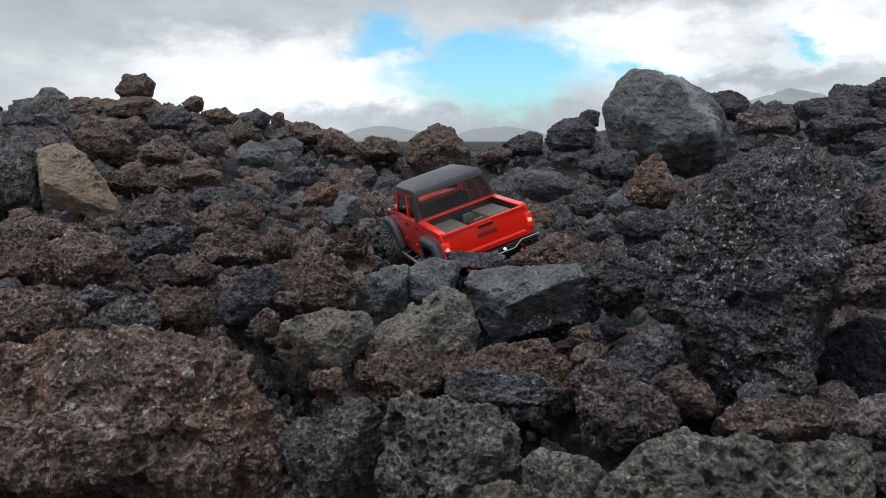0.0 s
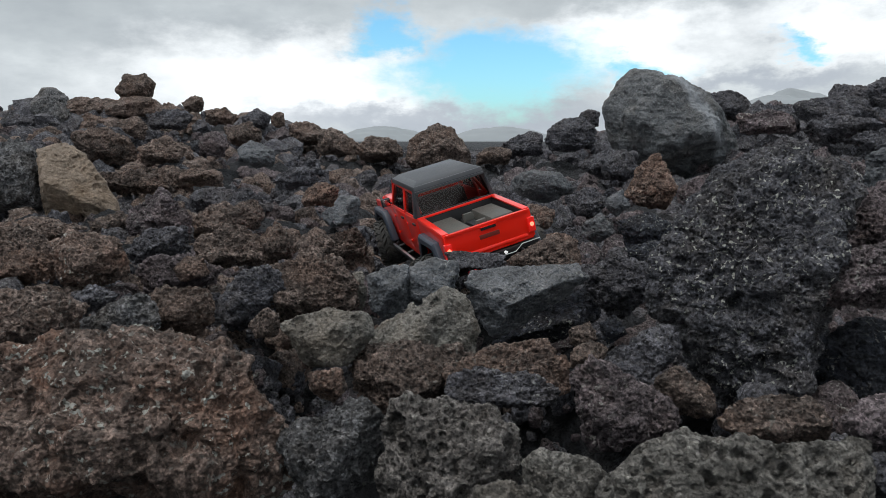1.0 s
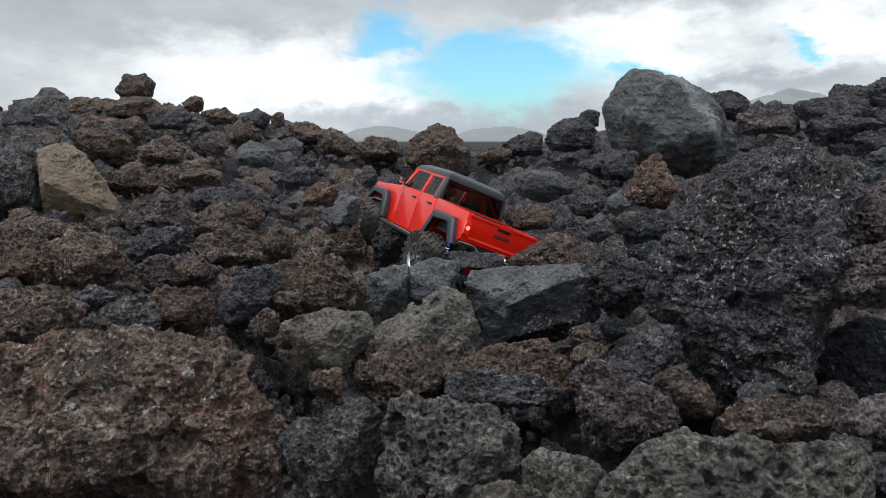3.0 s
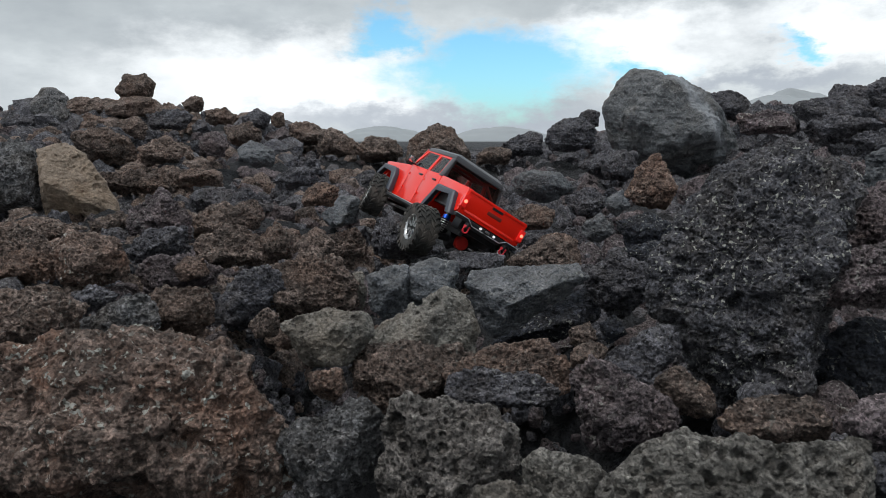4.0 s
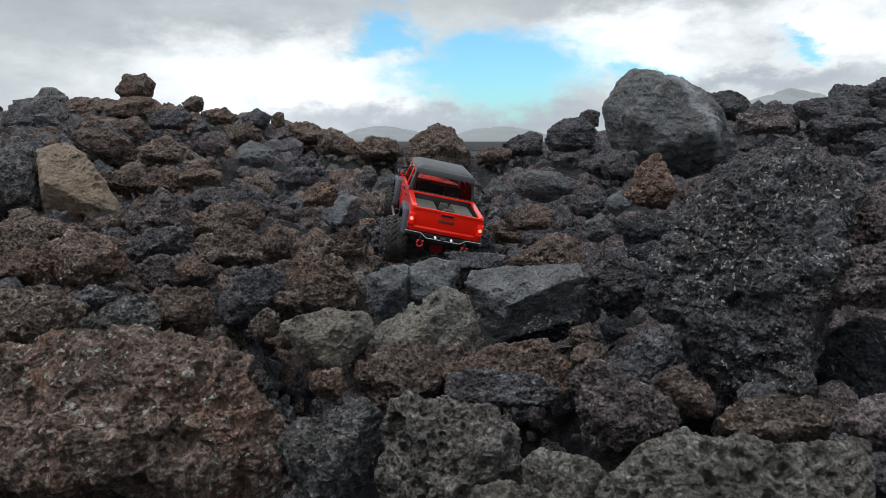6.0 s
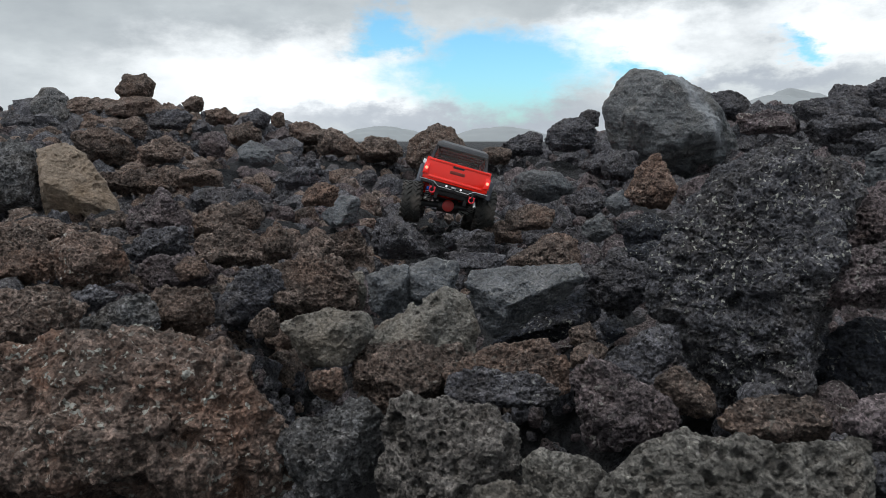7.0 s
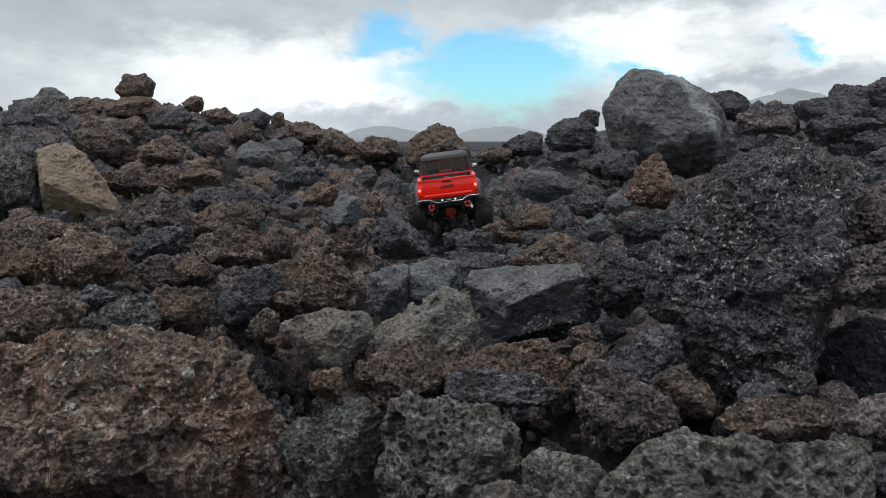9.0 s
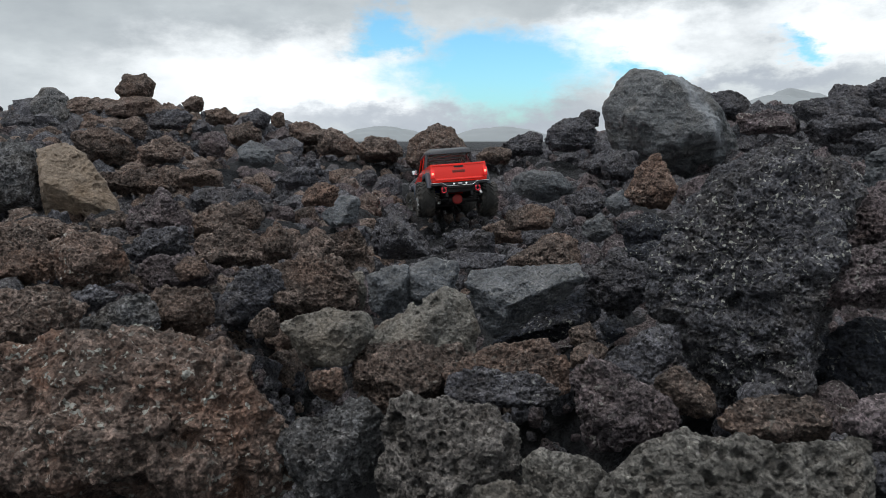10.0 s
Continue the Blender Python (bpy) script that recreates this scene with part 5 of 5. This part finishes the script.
    box(bm, -0.030, 0.030, 0.100, 0.222, 0.184, 0.1915, (0.006, 0.006, 0.004, 0.010))
    part("bonnet", bm, RED, truck, "", 0.002)
    bm = box(bmesh.new(), -0.064, 0.064, 0.234, 0.240, 0.140, 0.178, (0.003, 0.003, 0, 0.001))
    gr = part("grille", bm, RED, truck, "", 0.0012)
    for k in range(7):
        x = -0.024 + 0.008 * k
        part("slot", box(bmesh.new(), x - 0.0022, x + 0.0022, 0.2395, 0.2412, 0.148, 0.172), BLACK, gr, "black grille slot", 0)
    part("front_bumper", box(bmesh.new(), -0.078, 0.078, 0.240, 0.266, 0.118, 0.136, (0.006, 0.006, 0, 0.004)), BLACK, truck, "black front bumper", 0.002)
    # rear bumper: black plate with a bright edge that dips in the middle
    prof = [(-0.080, 0.1315), (-0.080, 0.1250), (-0.046, 0.1250), (-0.034, 0.1165), (0.034, 0.1165), (0.046, 0.1250), (0.080, 0.1250), (0.080, 0.1315)]
    bm = solid(bmesh.new(), [(x, -0.2735, z) for x, z in prof], [(x, -0.252, z) for x, z in prof])
    bump = part("rear_bumper", bm, BLACK, truck, "black steel rear bumper", 0.0008)
    edge = [(-0.083, -0.2737, 0.1318), (-0.050, -0.2742, 0.1318), (-0.036, -0.2742, 0.1225), (0.036, -0.2742, 0.1225), (0.050, -0.2742, 0.1318), (0.083, -0.2737, 0.1318)]
    part("bumper_edge", tube(bmesh.new(), edge, 0.0009, 6), SILVER, bump, "bright metal edge", 0)
    for x in (-0.0175, 0.0175):
        part("reverse_lamp", tube(bmesh.new(), [(x, -0.2755, 0.1275), (x, -0.2785, 0.1275)], 0.0026, 10), WHITE_LED, bump, "small white lamp", 0)
    part("hitch_plate", box(bmesh.new(), -0.0055, 0.0055, -0.278, -0.2755, 0.1255, 0.1295), SILVER, bump, "bright hitch plate", 0.0004)
    for s in (-1, 1):
        pts = [(s * 0.048 + 0.0062 * math.sin(a), -0.281, 0.1105 + 0.0066 * math.cos(a)) for a in np.linspace(0.5, 2 * math.pi - 0.5, 14)]
        sh = tube(bmesh.new(), pts, 0.0019, 8)
        tube(sh, [(s * 0.048 - 0.0075, -0.281, 0.1170), (s * 0.048 + 0.0075, -0.281, 0.1170)], 0.0017, 8)
        part("shackle", sh, SHACKLE, bump, "red tow shackle", 0)
        part("shackle_mount", box(bmesh.new(), s * 0.048 - 0.002, s * 0.048 + 0.002, -0.284, -0.27, 0.114, 0.125), BLACK, bump, "", 0.0004)
    part("exhaust_tip", tube(bmesh.new(), [(0.056, -0.255, 0.110), (0.060, -0.262, 0.096)], 0.0042, 12), SILVER, truck, "bright exhaust tip", 0)
    part("skid_plate", box(bmesh.new(), -0.032, 0.032, -0.07, 0.06, 0.080, 0.094, (-0.006, -0.006, -0.01, -0.01)), BLACK, truck, "black skid plate", 0.001)
    part("spare_tank", box(bmesh.new(), -0.05, 0.05, -0.250, -0.215, 0.106, 0.131), BLACK, truck, "black underbody box", 0.002)
    # axles with the red cover
    for nm, y in (("rear", -0.18), ("front", 0.17)):
        bm = bmesh.new()
        tube(bm, [(-0.076, 0, 0), (-0.020, 0, 0)], 0.0075, 14)
        tube(bm, [(0.020, 0, 0), (0.076, 0, 0)], 0.0075, 14)
        tube(bm, [(-0.024, 0, 0), (-0.014, 0, 0), (0.014, 0, 0), (0.024, 0, 0)], 0.0165, 16)
        for s in (-1, 1):
            tube(bm, [(s * 0.062, 0, 0), (s * 0.076, 0, 0)], 0.0125, 14)
        ax = part("axle", bm, BLACK, truck, "black solid axle", 0.0006)
        back_ = -1 if nm == "rear" else 1
        bm = tube(bmesh.new(), [(0, back_ * 0.010, 0), (0, back_ * 0.020, 0), (0, back_ * 0.027, 0)], 0.0150, 16)
        part("diff_cover", bm, DIFF, ax, "red differential cover", 0.003)
        WHEELS[nm] = ax
        for s in (-1, 1):
            WHEELS[nm, s] = wheel(s)


build_truck()


# ---- the truck's drive: seconds and poses ----
DRIVE = [
    (0.0, pose(0.0516, 1.4322, 0.0389, 0.3, -18.4, 15.3)),
    (0.5, pose(0.0519, 1.4243, 0.0408, 1.1, -17.5, 14.9)),
    (1.0, pose(0.0339, 1.4303, 0.0469, 3.3, -15.8, 17.0)),
    (1.5, pose(0.0422, 1.4197, 0.0477, 1.2, -20.1, 17.2)),
    (2.0, pose(0.0231, 1.4339, 0.0422, 1.7, -17.6, 20.3)),
    (2.5, pose(-0.0546, 1.5010, 0.0298, 7.8, 3.7, 30.9)),
    (2.7, pose(-0.0552, 1.5019, 0.0228, 2.7, 12.9, 26.5)),
    (3.8, pose(-0.0821, 1.6050, 0.0879, 8.8, 32.2, 26.7)),
    (4.0, pose(-0.0812, 1.6380, 0.0774, 6.5, 30.9, 25.6)),
    (4.5, pose(-0.0846, 1.6567, 0.0744, 6.6, 30.8, 23.9)),
    (4.8, pose(-0.0814, 1.6978, 0.0679, 9.9, 23.0, 18.7)),
    (5.0, pose(-0.0916, 1.7198, 0.0412, 10.3, 15.7, 13.1)),
    (5.5, pose(-0.0916, 1.7210, 0.0446, 10.1, 15.5, 13.0)),
    (5.7, pose(-0.0827, 1.7470, 0.0425, 8.8, 14.5, 11.8)),
    (6.8, pose(-0.0032, 1.8432, 0.0682, 1.2, 6.0, -2.8)),
    (7.0, pose(-0.0142, 1.9319, 0.0774, -6.7, 15.7, -0.9)),
    (7.2, pose(0.0167, 1.9191, 0.0721, -7.5, 0.3, -2.8)),
    (7.5, pose(0.0220, 1.9069, 0.0663, -4.8, -0.5, -1.1)),
    (7.8, pose(0.0472, 1.9354, 0.0735, -3.4, -8.5, -4.3)),
    (8.0, pose(0.0351, 2.0227, 0.0655, 3.9, 0.7, -3.6)),
    (8.2, pose(0.0207, 2.1005, 0.0593, 6.6, 8.8, -1.8)),
    (8.3, pose(0.0230, 2.0836, 0.0597, 6.5, 3.0, -0.6)),
    (8.5, pose(0.0342, 2.1046, 0.0646, 5.0, -12.7, 2.4)),
    (8.7, pose(0.0217, 2.1447, 0.0677, 5.0, -0.1, 2.7)),
    (8.8, pose(0.0143, 2.1715, 0.0707, 5.2, 3.9, 3.7)),
    (9.0, pose(0.0324, 2.1567, 0.0590, -0.3, -7.1, -0.2)),
    (9.2, pose(0.0427, 2.1928, 0.0552, -1.8, -12.0, 1.5)),
    (9.5, pose(0.0195, 2.1870, 0.0604, -2.7, -6.2, 5.1)),
    (10.0, pose(0.0222, 2.2407, 0.0577, -8.4, -3.9, 8.4)),
]
# seconds, forward roll of the wheels, tilt of the rear and front axle (left side low is positive), steering
CLIMB_OUT = [
    (0.0, 0, 3, 1, -16), (0.5, 12, 3, 1, -16), (1.0, 30, 3, 1, -16), (1.5, 10, 3, 1, -16), (2.0, 40, 3, 3, -18), (2.4, 85, 0, 11, -20), (2.7, 130, 4, 9, -20),
    (3.2, 170, 10, 4, -16), (3.8, 190, 13, 4, -14), (4.0, 205, 12, 4, -14), (4.5, 225, 12, 4, -12), (4.8, 260, 9, 4, -10), (5.0, 290, 5, 3, -8), (5.5, 300, 5, 3, -8),
]
CLIMB_ON = [
    (5.7, 320, 5, 3, -6), (5.9, 375, 4, 2, -4), (6.1, 435, 3, 2, -2), (6.3, 495, 2, 2, 0), (6.5, 555, 2, 1, 0), (6.8, 630, 2, 1, 0), (7.0, 690, 8, 0, 0), (7.2, 720, 0, 0, 0),
    (7.5, 740, 0, 0, 0), (7.8, 800, -6, 0, -5), (8.0, 860, 0, 0, -8), (8.2, 920, 5, 0, 0), (8.5, 980, -7, 0, 12), (8.7, 1030, 0, 0, 22), (8.8, 1060, 2, 0, 22),
    (9.0, 1120, -5, 0, 8), (9.2, 1190, -8, 0, 5), (9.5, 1250, -5, 0, 8), (9.8, 1310, -4, 0, 8), (10.0, 1360, -4, 0, 8),
]
SUSPENSION = CLIMB_OUT + CLIMB_ON
HUB_HIGH, HALF_TRACK = 0.091, {"rear": 0.0915, "front": 0.083}


def motions():
    """The truck crawls up the gully; axles tilt under it and wheels roll on them."""
    walk(truck, DRIVE)
    for nm, y, col in (("rear", -0.18, 2), ("front", 0.17, 3)):
        sag = [(r[0], pose(0, y, HUB_HIGH - 0.0006 * abs(r[col])) @ pose(0, 0, 0, 0, -r[col], 0)) for r in SUSPENSION]
        walk(WHEELS[nm], sag)
        for s in (-1, 1):
            rows = [(t, m @ pose(s * HALF_TRACK[nm], 0, 0, 0, 0, r[4] if nm == "front" else 0) @ pose(0, 0, 0, -r[1], 0, 0)) for (t, m), r in zip(sag, SUSPENSION)]
            walk(WHEELS[nm, s], rows)


motions()
